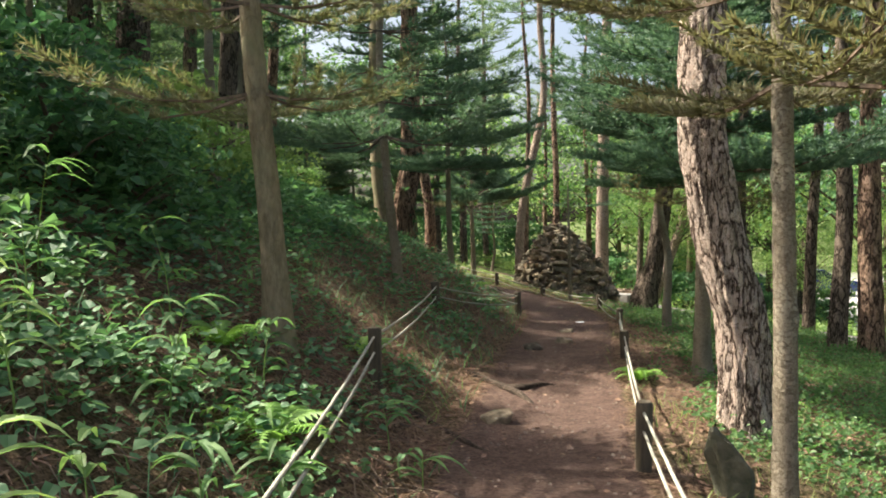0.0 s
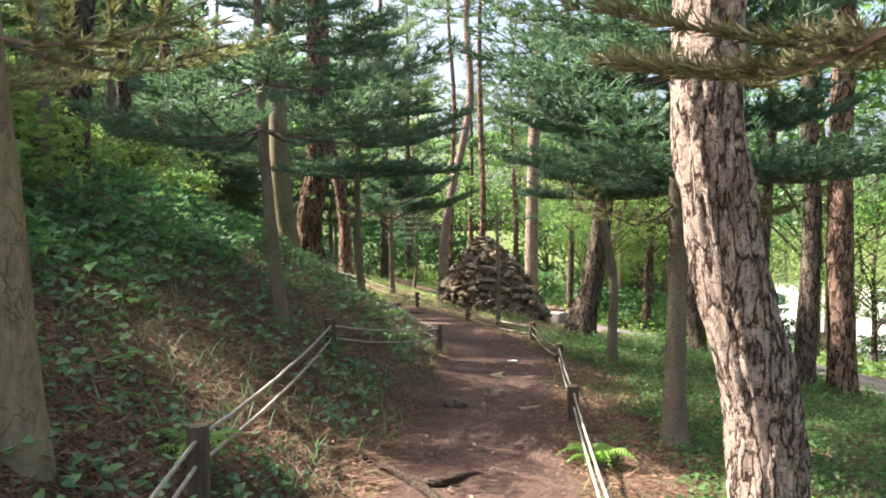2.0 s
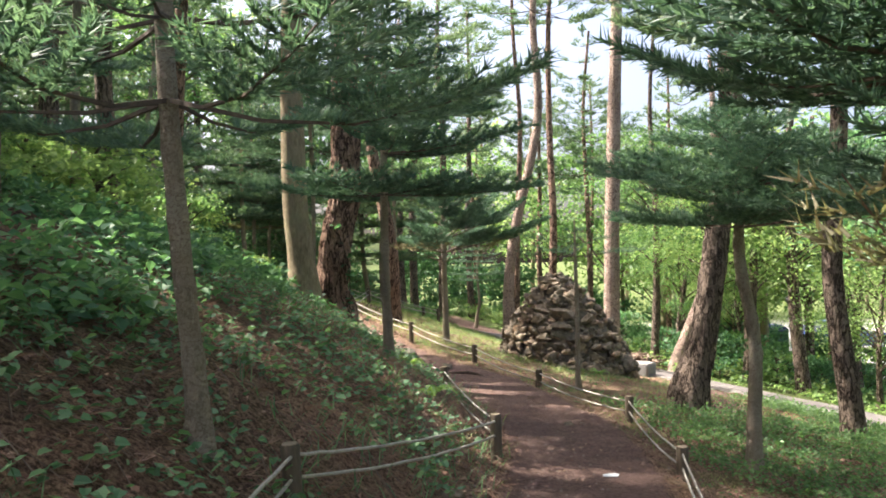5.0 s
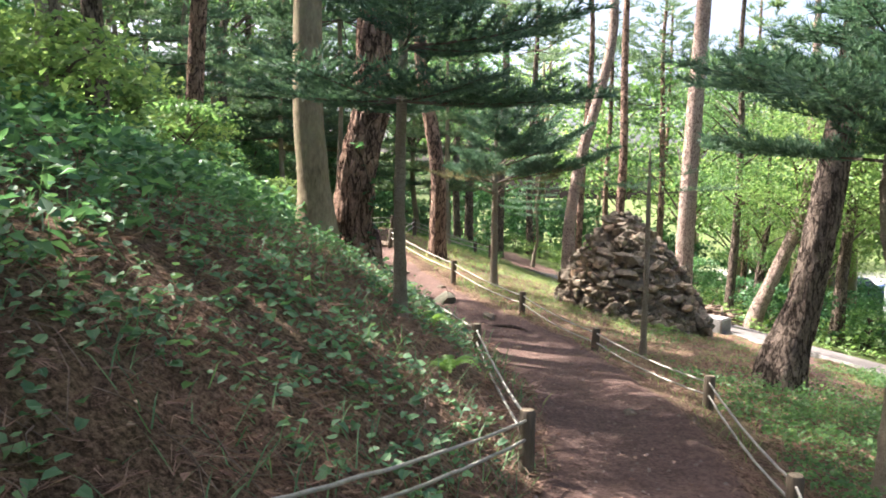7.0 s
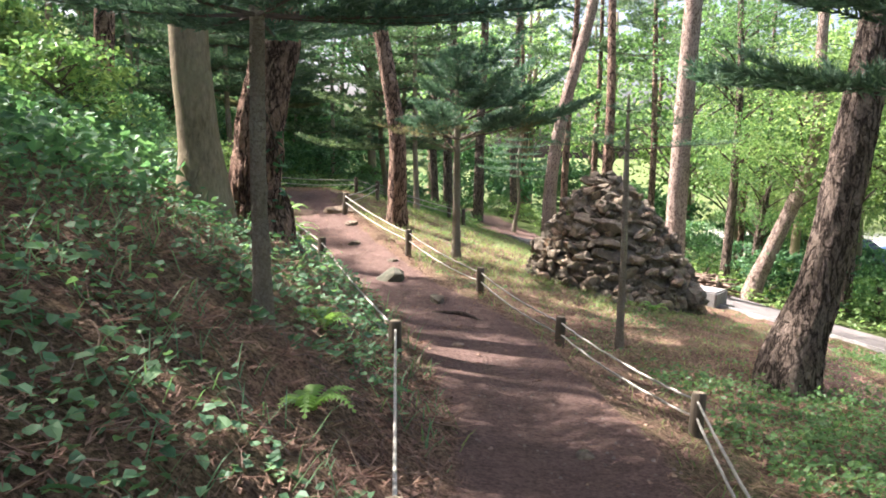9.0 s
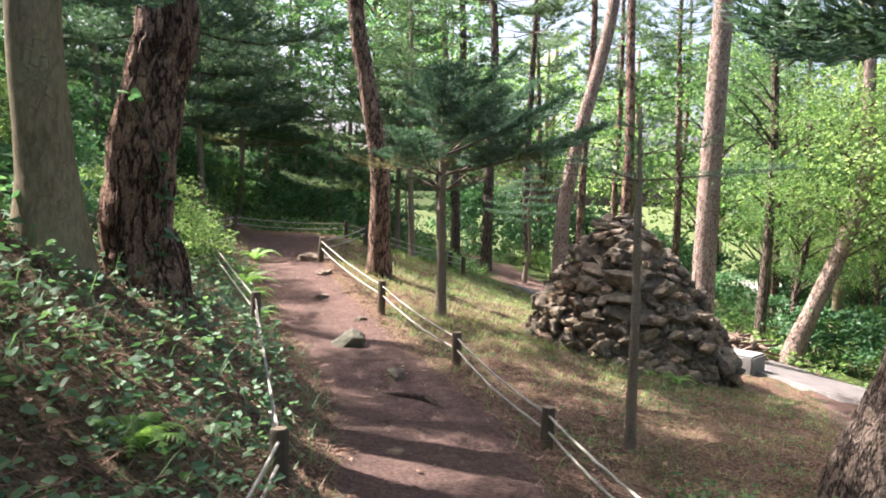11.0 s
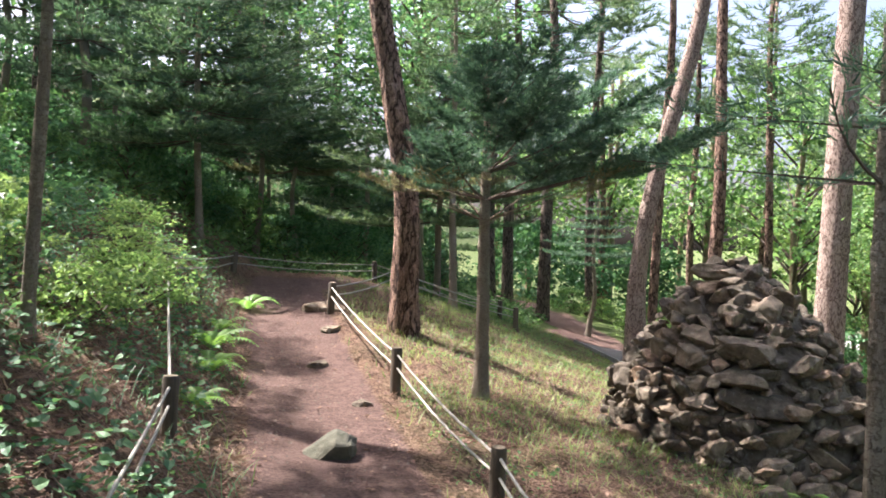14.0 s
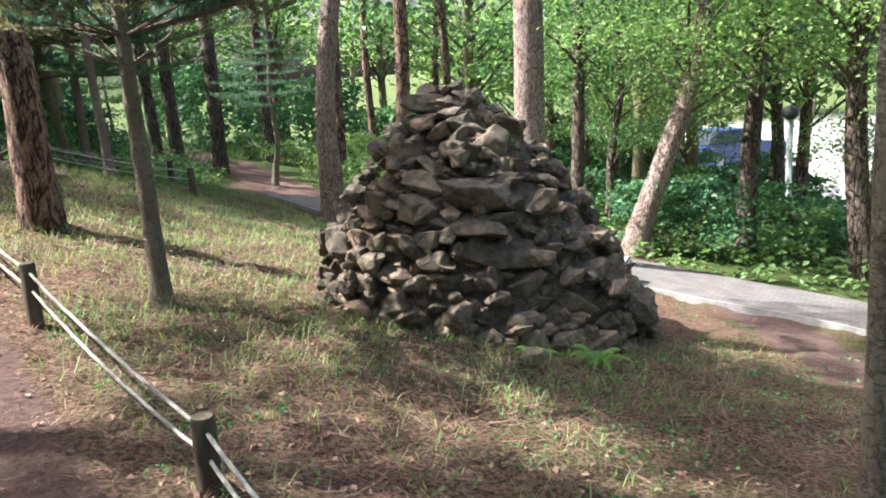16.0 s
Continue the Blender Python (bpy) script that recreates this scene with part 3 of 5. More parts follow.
tree("young_conifer", "young conifer with a wide umbrella-shaped dark green crown", upward([(0.73, 20.3, 0.07, 0.06), (0.71, 20.3, 1.2, 0.052), (0.70, 20.3, 1.9, 0.042)], 3.1, 0.012, 0.03, 8), FIR_BARK, [(dict(seed=38, height=1.2, base_r=1.15, whorls=6, arms=10, gap=0.085, droop=0.04, lift=0.8, sparse=0.45, count=15, skew=0.32, taper=0.9, bare=0.05, leaf=NEEDLE_BLUE), 1.68, 1.0, 0), (dict(seed=39, height=0.25, base_r=1.1, whorls=2, arms=9, gap=0.2, droop=0.0, lift=0.85, sparse=0.6, count=4, limb=0.01, leaf=NEEDLE_DRY), 1.5, 1.0, 0)])
tree("pine_tree", "straight reddish-brown pine beside the rope fence", upward([(-0.33, 22.1, 0.4, 0.16), (-0.36, 22.1, 1.89, 0.135), (-0.56, 22.1, 3.07, 0.125), (-0.75, 22.1, 4.23, 0.115)], 11, 0.05, 0.3, 9), PINE_BARK, [("pine_top", 6.0, 0.9, 1)], 24, 10, 0.06)
tree("pine_tree", "thick old pine with deeply furrowed red-brown bark", upward([(-0.68, 15.5, 0.9, 0.235), (-0.76, 15.5, 1.29, 0.21), (-0.71, 15.5, 1.82, 0.2), (-0.6, 15.5, 2.35, 0.185), (-0.57, 15.5, 2.75, 0.18)], 12, 0.07, 0.4, 10), PINE_BARK, [("pine_top", 7.5, 1.1, 2)], 72, 20, 0.13, plates=16)
tree("broadleaf_tree", "stout smooth-barked tree beside the old pine", upward([(-1.0, 15.0, 1.2, 0.185), (-1.07, 15.0, 1.78, 0.16), (-1.13, 15.0, 2.57, 0.15)], 9, 0.07, 0.3, 11), SMOOTH_BARK, [("leafy_a", 5.8, 0.8, 0.3)], 24, 8, foot=1.45)
tree("young_conifer", "straight thin grey stem of a young conifer on the bank", upward([(0.12, 12.65, 0.76, 0.045), (0.09, 12.65, 1.51, 0.04), (0.09, 12.65, 2.24, 0.037)], 4.6, 0.012, 0.05, 12), FIR_BARK, [(dict(seed=41, height=2.4, base_r=1.5, whorls=7, arms=7, gap=0.1, droop=0.03, lift=0.14, leaf=NEEDLE_BLUE), 1.52, 1.0, 0)])
tree("young_conifer", "young conifer with smooth pale stem on the needle-strewn bank", upward([(-0.46, 8.6, 0.88, 0.048), (-0.55, 8.6, 1.72, 0.045), (-0.61, 8.6, 2.66, 0.04)], 5.5, 0.012, 0.05, 13), FIR_BARK, [(dict(seed=42, height=3.0, base_r=1.45, whorls=9, arms=7, gap=0.13, sparse=0.4, leaf=NEEDLE_BLUE), 1.5, 1.0, 0)])
tree("pine_tree", "tall pale pine with winding trunk behind the cairn", upward([(2.41, 26.2, -0.15, 0.18), (2.4, 26.2, 0.97, 0.135), (2.6, 26.2, 2.45, 0.125), (3.2, 26.2, 5.2, 0.11)], 13, 0.05, 0.3, 14), PALE_PINE_BARK, [("pine_top_b", 8.5, 0.9, 1)], 20, 8, 0.05)
tree("pine_tree", "tall straight pine with pale pinkish bark behind the cairn", upward([(4.6, 24.3, -0.6, 0.21), (4.62, 24.3, 0.6, 0.185), (4.66, 24.3, 2.54, 0.168), (4.74, 24.3, 4.77, 0.155)], 14, 0.07, 0.3, 15), PALE_PINE_BARK, [("pine_top_b", 9.5, 1.0, 3)], 24, 8, 0.04)
tree("broadleaf_tree", "sunlit leaning tree with pale bark beyond the paved lane", upward([(6.2, 24.95, -1.1, 0.17), (6.65, 24.95, 0.0, 0.145), (7.06, 24.95, 1.08, 0.135), (7.3, 24.95, 2.14, 0.125)], 6.5, 0.05, 0.3, 16), PALE_PINE_BARK, [("leafy_b", 2.2, 0.75, 1)], 16, 8, 0.03)

# ---- the cairn ----
def rock_mesh(seed, sx, sy, sz, count=15, flat=0.72):
    """A weathered fieldstone: a squared-off hull with split faces, chipped edges and hollows."""
    rng = random.Random(seed)
    bm = bmesh.new()
    for k in range(count):
        v = Vector((rng.gauss(0, 1), rng.gauss(0, 1), rng.gauss(0, 1))).normalized() * rng.uniform(0.85, 1.1)
        v = Vector((max(min(v.x, 0.85), -0.85), max(min(v.y, 0.8), -0.8), max(min(v.z, flat), -flat)))
        bm.verts.new(v)
    bmesh.ops.convex_hull(bm, input=bm.verts)
    bmesh.ops.delete(bm, geom=[v for v in bm.verts if not v.link_faces], context="VERTS")
    bmesh.ops.dissolve_limit(bm, angle_limit=0.25, verts=bm.verts, edges=bm.edges)
    bmesh.ops.bevel(bm, geom=list(bm.edges), offset=0.07, segments=1, affect="EDGES", clamp_overlap=True)
    bmesh.ops.triangulate(bm, faces=bm.faces)
    long = [e for e in bm.edges if e.calc_length() > 0.6]
    bmesh.ops.subdivide_edges(bm, edges=long, cuts=1)
    bmesh.ops.triangulate(bm, faces=bm.faces)
    for v in bm.verts:
        q = v.co * 2.6 + Vector((seed * 1.7, 0, 0))
        c = v.co * (1 + 0.16 * noise.noise(q) + 0.07 * noise.noise(q * 2.5))
        v.co = Vector((c.x * sx, c.y * sy, c.z * sz))
    me = bpy.data.meshes.new("stone")
    bm.to_mesh(me)
    bm.free()
    me.materials.append(STONE)
    return me


def build_cairn(cx, cy, base_r, height):
    thing = new("stone_cairn", None)
    z0 = floor_at(cx, cy)
    thing.location = (cx, cy, z0)
    tagged(thing, "conical cairn of stacked grey-brown fieldstones on the needle-strewn slope", "cairn")
    rng = random.Random(5)
    shapes = [rock_mesh(100 + i, 0.125 * rng.uniform(0.7, 1.45), 0.11, 0.082 * rng.uniform(0.65, 1.4), 14 + i % 8) for i in range(28)]

    def radius(z):
        return base_r * lerp_table([(0, 1.02), (0.25, 0.84), (0.5, 0.66), (0.8, 0.37), (0.93, 0.2), (1, 0.07)], z / height)

    bm = bmesh.new()
    rings = []
    for z in np.linspace(-0.6, height - 0.08, 9):
        r = radius(max(z, 0)) - 0.07
        rings.append([bm.verts.new((math.cos(a) * r, math.sin(a) * r, z)) for a in np.linspace(0, 2 * math.pi, 20, endpoint=False)])
    for a, b in zip(rings, rings[1:]):
        for i in range(20):
            bm.faces.new((a[i], a[(i + 1) % 20], b[(i + 1) % 20], b[i]))
    bm.faces.new(rings[-1])
    part("core", bm, STONE, thing, "shadowed inner stones of the pile")
    rear = []
    z = -0.55
    while z < height:
        r = radius(max(z, 0))
        n = max(int(2 * math.pi * r / 0.128), 4)
        off = rng.random()
        for i in range(n):
            a = 2 * math.pi * (i + off + rng.uniform(-0.3, 0.3)) / n
            out = r * rng.uniform(0.92, 1.03)
            x, y = math.cos(a) * out, math.sin(a) * out
            if z < floor_at(cx + x, cy + y) - z0 - 0.05:
                continue
            s = rng.choice((0.4, 0.45, 0.55, 0.6, 0.7, 0.75, 0.85, 0.95, 1.1, 1.35)) * rng.uniform(0.9, 1.1)
            rot = Euler((rng.gauss(0, 0.34), rng.gauss(0, 0.38), a + math.pi / 2 + rng.uniform(-0.5, 0.5)))
            m = Matrix.LocRotScale((x - 0.1 * max(z, 0) / height + rng.uniform(-0.05, 0.05), y + rng.uniform(-0.05, 0.05), z + rng.uniform(-0.04, 0.04)), rot, (s, s, s * rng.uniform(0.75, 1.2)))
            if y > -0.3 * r:
                if rng.random() < 0.6:
                    rear.append((rng.choice(shapes), m))
            else:
                part_mesh("stone", rng.choice(shapes), thing, "", m)
        z += 0.08
    bm = bmesh.new()
    for me, m in rear:
        part_bm = bmesh.new()
        part_bm.from_mesh(me)
        part_bm.transform(m)
        tmp = bpy.data.meshes.new("stone")
        part_bm.to_mesh(tmp)
        part_bm.free()
        bm.from_mesh(tmp)
        bpy.data.meshes.remove(tmp)
    tagged(part("rubble", bm, STONE, thing), kind="stuff")
    # the long dark slabs on the walker's side
    for i, (x, y, z, sx, sz, turn) in enumerate(((0.02, -0.97, 0.6, 0.42, 0.12, 0.1), (-0.2, -0.9, 0.78, 0.3, 0.1, -0.12), (-0.12, -0.78, 1.02, 0.3, 0.13, -0.1))):
        part_mesh("stone", rock_mesh(160 + i, sx, 0.2, sz * 1.1, 18), thing, "long dark slab", Matrix.LocRotScale((x, y, z), Euler((0.25, (0.14, -0.1, 0.05)[i], turn)), None))
    return thing


build_cairn(2.98, 21.1, 1.33, 1.7)


# ---- rope fence ----
RIGHT_POSTS = [(0.62, 1.0), (1.02, 4.3), (1.71, 7.92), (2.3, 10.95), (2.49, 13.44), (1.85, 15.68), (1.12, 17.65), (0.1, 19.76), (-1.26, 22.43), (-1.05, 24.8), (0.6, 26.0)]
LEFT_POSTS = [(-0.62, 1.6), (-0.44, 5.2), (-0.08, 8.65), (0.98, 11.08), (0.63, 13.97), (-0.57, 17.31), (-2.72, 21.4), (-3.2, 24.2), (-1.75, 26.5), (0.2, 27.7)]
TOPS = {(-0.08, 8.65): 0.77, (0.98, 11.08): 0.52, (0.63, 13.97): 0.49, (-0.57, 17.31): 0.68, (-2.72, 21.4): 1.07, (-3.2, 24.2): 1.14, (1.71, 7.92): 0.39, (2.3, 10.95): 0.24, (2.49, 13.44): 0.18, (1.85, 15.68): 0.18, (1.12, 17.65): 0.36, (0.1, 19.76): 0.56, (-1.26, 22.43): 0.89}


def post(x, y, seed):
    rng = random.Random(seed)
    z0 = floor_at(x, y)
    top = max(TOPS.get((x, y), z0 + 0.36), z0 + 0.26) - z0
    thing = new("fence_post", None)
    thing.location = (x, y, z0)
    thing.rotation_euler = (rng.uniform(-0.06, 0.06), rng.uniform(-0.06, 0.06), rng.uniform(0, 6))
    tagged(thing, "short weathered round wooden post of the rope fence", "fence post", "posts of the rope fence")
    r = 0.043
    v, f = [], []
    tube([(0, 0, -0.2, r), (0, 0, 0, r), (0, 0, top * 0.5, r * 0.99), (0, 0, top - 0.012, r), (0, 0, top, r * 0.86)], 14, v, f, lambda a, i, p: 1 + 0.06 * noise.noise((math.cos(a) * 2, math.sin(a) * 2, i + seed)), cap=False)
    part_mesh("shaft", mesh_of("shaft", v, f, POST_WOOD, True), thing)
    v, f = [], []
    tube([(0, 0, top - 0.006, r * 0.9), (0, 0, top + 0.003, r * 0.82)], 14, v, f)
    part_mesh("cut_end", mesh_of("cut_end", v, f, POST_TOP), thing, "pale sawn end grain")
    return (x, y, z0 + top)


def rope(a, b, drop, sag, seed):
    rng = random.Random(seed)
    pts = []
    for i in range(25):
        t = i / 24
        pts.append((a[0] + (b[0] - a[0]) * t, a[1] + (b[1] - a[1]) * t, a[2] + (b[2] - a[2]) * t - drop - sag * 4 * t * (1 - t) + 0.003 * rng.uniform(-1, 1), 0.0085))
    v, f = [], []
    tube(pts, 7, v, f)
    return tagged(new("fence_rope", mesh_of("fence_rope", v, f, ROPE, True)), "white braided rope strung between the low posts", "rope", "ropes of the fence")


def fence(spots, seed):
    tops = [post(x, y, seed + i) for i, (x, y) in enumerate(spots)]
    for i, (a, b) in enumerate(zip(tops, tops[1:])):
        rope(a, b, 0.05, 0.035, seed + i)
        rope(a, b, 0.15, 0.045, seed + i + 50)


fence(RIGHT_POSTS, 20)
fence(LEFT_POSTS, 60)


# ---- more trees that stand clear of the path ----
def far_tree(kind, x, y, r, lean=(0, 0), top=9.0, seed=0, label="", crowns=None, bark=None):
    rng = random.Random(seed)
    z = floor_at(x, y)
    far = y > 32 or x < -7.5 or x > 9.5
    pts = [(x, y, z, r)]
    for i in range(1, 5):
        t = i / 4
        pts.append((x + lean[0] * t * min(top, 5) + rng.uniform(-0.12, 0.12), y + lean[1] * t * min(top, 5) + rng.uniform(-0.12, 0.12), z + top * t, r * (1 - 0.62 * t)))
    if kind == "pine_tree":
        crowns = crowns or [(rng.choice(("pine_top", "pine_top_b")), top * 0.62, rng.uniform(0.8, 1.15), rng.uniform(0, 6))]
        return tree(kind, label or "tall pine with a bare dark trunk in the wood", pts, bark or DARK_BARK, crowns, 14, 6, 0.05)
    if kind == "young_conifer":
        key = "fir_far" if far else rng.choice(("fir_a", "fir_b"))
        crowns = crowns or [(key, top * 0.26, (rng.uniform(0.85, 1.2), top * 0.74 / CROWN_TALL[key]), rng.uniform(0, 6))]
        return tree(kind, label or "young conifer with layered green boughs in the wood", pts, bark or FIR_BARK, crowns, 8, 4)
    crowns = crowns or [(rng.choice(("leafy_far_a", "leafy_far_b") if far else ("leafy_a", "leafy_b", "leafy_c")), top * 0.38, (rng.uniform(0.9, 1.25), rng.uniform(0.9, 1.2)), rng.uniform(0, 6))]
    return tree(kind, label or "broadleaved tree with a light green crown in the wood", pts, bark or SMOOTH_BARK, crowns, 10, 5)


# measured trees, and one pine added for shade
far_tree("pine_tree", 5.42, 14.7, 0.135, (-0.08, 0), 8, 1, "dark pine with an angled trunk on the green slope")
far_tree("pine_tree", 5.45, 11.58, 0.13, (0.05, 0), 8, 2, "slim dark pine on the green slope")
far_tree("pine_tree", 5.9, 11.5, 0.17, (0.03, 0), 9, 3, "dark pine among others on the green slope", bark=PINE_BARK)
far_tree("pine_tree", 6.55, 15.0, 0.11, (0.08, 0), 8, 4, "slim dark pine beside the paved lane")
far_tree("pine_tree", 8.6, 12.5, 0.14, (0.04, 0), 8, 5, "dark pine below the paved lane")
far_tree("broadleaf_tree", 6.35, 27.2, 0.11, (0.03, 0), 9, 6, "slim brown tree behind the cairn", [("leafy_a", 3.0, 0.8, 1)], DARK_BARK)
far_tree("broadleaf_tree", 8.2, 25.4, 0.15, (0.06, 0), 7, 7, "dark trunk beyond the lane under light leaves", [("leafy_b", 2.5, 0.85, 2)], DARK_BARK)
far_tree("broadleaf_tree", 8.75, 23.6, 0.16, (-0.05, 0), 7, 8, "dark bent trunk beyond the paved lane", [("leafy_b", 2.7, 0.9, 3)], DARK_BARK)
far_tree("broadleaf_tree", 11.5, 29.5, 0.15, (0.02, 0), 8, 9, "dark trunk at the edge of the parking area", None, DARK_BARK)
far_tree("broadleaf_tree", 12.4, 30.0, 0.15, (0.05, 0), 8, 10, "pale trunk at the edge of the parking area", None, PINE_BARK)
far_tree("broadleaf_tree", 7.1, 27.6, 0.08, (0.05, 0), 4.5, 11, "small crooked tree beside the parking area", [("leafy_a", 1.3, 0.55, 2)], DARK_BARK)
far_tree("pine_tree", 0.77, 32.0, 0.15, (0.01, 0), 11, 12, "dark pine beside the far dirt path")
far_tree("pine_tree", -0.2, 34.0, 0.15, (0.01, 0), 11, 13, "dark pine in the wood behind the slope")
far_tree("pine_tree", -0.55, 33.5, 0.12, (-0.02, 0), 10, 14, "dark pine in the wood behind the slope")
far_tree("young_conifer", 1.75, 30.5, 0.05, (0, 0), 3.3, 15, "young conifer with a flat crown beside the far path", [("fir_a", 1.45, (0.75, 0.42), 1)])
far_tree("young_conifer", -0.4, 26.2, 0.06, (-0.03, 0), 6, 16, "slim conifer on the slope above the cairn", [("fir_b", 2.6, (0.8, 0.7), 1)])
# extra crowns stacked above the view to shade the path and lower slope
far_tree("pine_tree", -4.05, 19.6, 0.15, (0.06, 0), 10, 17, "reddish pine on the wooded hillside", [("pine_top_b", 6.4, 1.1, 1), ("pine_top", 5.0, 1.0, 3), ("pine_top", 5.7, 1.05, 5)], PINE_BARK)
far_tree("young_conifer", -3.85, 24.5, 0.06, (-0.02, 0), 5.5, 18, "young conifer with dense dark boughs on the hillside", [("fir_b", 1.5, (1.1, 0.85), 1), ("fir_a", 1.6, (1.0, 0.85), 4)])
far_tree("young_conifer", -4.6, 28.5, 0.06, (0.0, 0), 6, 19, "young conifer with dense boughs behind the path", [("fir_b", 2.0, (1.1, 0.85), 2), ("fir_a", 1.9, (1.0, 0.8), 5)])
far_tree("young_conifer", -1.25, 17.1, 0.034, (-0.05, 0), 7.0, 20, "thin grey young conifer with drooping boughs beside the rope fence", [(dict(seed=45, height=4.8, base_r=1.35, whorls=12, arms=7, gap=0.12, droop=0.12, lift=0.1, leaf=NEEDLE_BLUE), 2.0, 1.0, 2)])
far_tree("young_conifer", -4.3, 30.0, 0.055, (0.0, 0), 5.5, 31, "pale-stemmed young conifer with dry lower boughs", [("fir_b", 2.0, (1.1, 0.75), 3), (dict(seed=46, height=0.4, base_r=1.3, whorls=2, arms=7, gap=0.15, sparse=0.3, count=8, thick=0.01, leaf=NEEDLE_DRY), 1.9, 1.0, 0)])
far_tree("broadleaf_tree", -1.3, 28.4, 0.07, (-0.07, 0), 6, 32, "thin pale leaning tree beyond the bend of the path", [("leafy_c", 2.8, 0.8, 1)], FIR_BARK)
far_tree("pine_tree", -5.2, 17.5, 0.16, (0.05, 0), 10, 21, "dark leaning pine on the hillside", [("pine_top_b", 7.0, 0.8, 1)], DARK_BARK)
far_tree("pine_tree", -3.0, 11.5, 0.14, (0.05, 0), 10, 22, "dark pine on the leafy hillside", bark=DARK_BARK)
far_tree("pine_tree", -4.65, 12.5, 0.27, (0.01, 0), 11, 23, "dark thick trunk with climbing vines on the hillside", bark=DARK_BARK)
far_tree("pine_tree", -5.25, 12.2, 0.2, (-0.02, 0), 10, 24, "dark vine-covered trunk on the hillside", bark=DARK_BARK)
far_tree("young_conifer", -0.9, 27.6, 0.06, (0, 0), 6.5, 25, "conifer with light green boughs behind the red pine", [("fir_b", 1.4, (1.25, 0.95), 1), ("fir_a", 1.5, (1.0, 0.9), 4)])
# not measured: pine added up the hillside so its crown shades the path
far_tree("pine_tree", -3.5, 15.5, 0.12, (0.02, 0), 8.5, 28, "added dark pine shading the path from the hillside", [("pine_top", 5.4, 0.65, 1)])
far_tree("pine_tree", 3.6, 27.5, 0.12, (0.06, 0), 12, 26, "slim tall pine behind the cairn", [("pine_top_b", 9, 0.7, 1)], PINE_BARK)
far_tree("pine_tree", 3.0, 30.5, 0.1, (0.03, 0), 13, 27, "slim tall pine with few boughs", [("pine_top_b", 9.5, 0.7, 2)], PINE_BARK)

for i, (x, y, top) in enumerate([(-2.6, 9.6, 6.5), (-3.4, 14.2, 6.5), (-3.9, 6.2, 4.2)]):
    far_tree("young_conifer", x, y, 0.06, (0, 0), top, 60 + i, "conifer with dark layered boughs on the leafy hillside", [("fir_a", top * 0.36, (1.05, top * 0.2), i)])

for i, (x, y, top) in enumerate([(-6.0, 10.5, 6.0), (-6.8, 14.0, 6.5), (-7.5, 18.5, 6.5), (-7.8, 22.5, 6.5), (-8.6, 26.5, 7.0), (-5.6, 9.0, 5.5)]):
    far_tree("young_conifer", x, y, 0.07, (0, 0), top, 80 + i, "conifer with dense dark boughs high on the hillside", [("fir_b", top * 0.3, (1.25, top * 0.16), i)])
for i, (x, y) in enumerate([(4.6, 37.0), (7.0, 39.5), (9.2, 36.0), (2.2, 41.0), (5.8, 33.5)]):
    far_tree("pine_tree", x, y, 0.11, (0.02 * (i % 3 - 1), 0), 10.5, 90 + i, "slim far pine with thin boughs against the sky", [("pine_top", 5.6 + 0.4 * (i % 2), 0.85, i), ("pine_top_b", 7.2, 0.7, i + 2)], PINE_BARK)

# the wood around, thinning towards the open sky ahead
wood_rng = random.Random(77)
stood = [(o.location.x, o.location.y) for o in scene.objects if o.type == "EMPTY"]


def clear_of(x, y, gap):
    return all(math.hypot(x - a, y - b) > gap for a, b in stood)


# gaps in the canopy through which the sun falls on the path, the bank and the grass
SUNLIT = [(-0.2, 19.4), (0.7, 22.3), (1.5, 21.5), (1.5, 13.7), (3.0, 14.2), (0.6, 6.9), (1.7, 5.4), (-0.4, 9.6), (-0.9, 2.8), (-0.6, 4.2), (6.6, 24.5), (7.0, 18.5)]


def in_gap(x, y):
    return any(abs((x - tx) * 0.302 + (y - ty) * 0.953) < 0.75 and 1.0 < (tx - x) * 0.953 + (y - ty) * 0.302 < 12 for tx, ty in SUNLIT)


def plant_wood(count, xr, yr, kinds, gap, tops):
    made = 0
    for k in range(count * 12):
        if made >= count:
            break
        x, y = wood_rng.uniform(*xr), wood_rng.uniform(*yr)
        d = x - path_x(y)
        if -3.2 < d < 7.5 and y < 30 or lane_distance(x, y) < 1.6 or not clear_of(x, y, gap):
            continue
        bearing = math.degrees(math.atan2(x - 1.0, y - 8))
        if 3 < bearing < 15 and y > 26 and wood_rng.random() < 0.75:
            continue
        if in_gap(x, y) or (y < 7.5 and -11 < x < -3):
            continue
        stood.append((x, y))
        kind = wood_rng.choice(kinds)
        far_tree(kind, x, y, wood_rng.uniform(0.08, 0.17) * (0.5 if kind == "young_conifer" else 1), (wood_rng.uniform(-0.05, 0.05), 0), wood_rng.uniform(*tops) * (0.6 if kind == "young_conifer" else 1), 200 + k + made)
        made += 1


P, Y, B = "pine_tree", "young_conifer", "broadleaf_tree"
plant_wood(20, (-12, -3.5), (3, 30), (P, Y, B, P, Y), 1.8, (7, 11))
plant_wood(18, (-26, -10), (0, 45), (P, B, B, Y), 2.4, (8, 12))
plant_wood(18, (-20, -10), (3, 38), (B, P, B), 2.2, (7.5, 9.5))
plant_wood(8, (-9, 0.5), (29.5, 36), (B, P, Y, P), 2.2, (8, 11))
plant_wood(16, (-14, 3), (34, 48), (P, P, B, Y), 2.4, (8, 12))
plant_wood(15, (3, 12), (29, 45), (B, B, P), 2.2, (6, 9))
plant_wood(12, (8.5, 12.5), (4, 27), (B, P, P), 2.2, (6, 9))
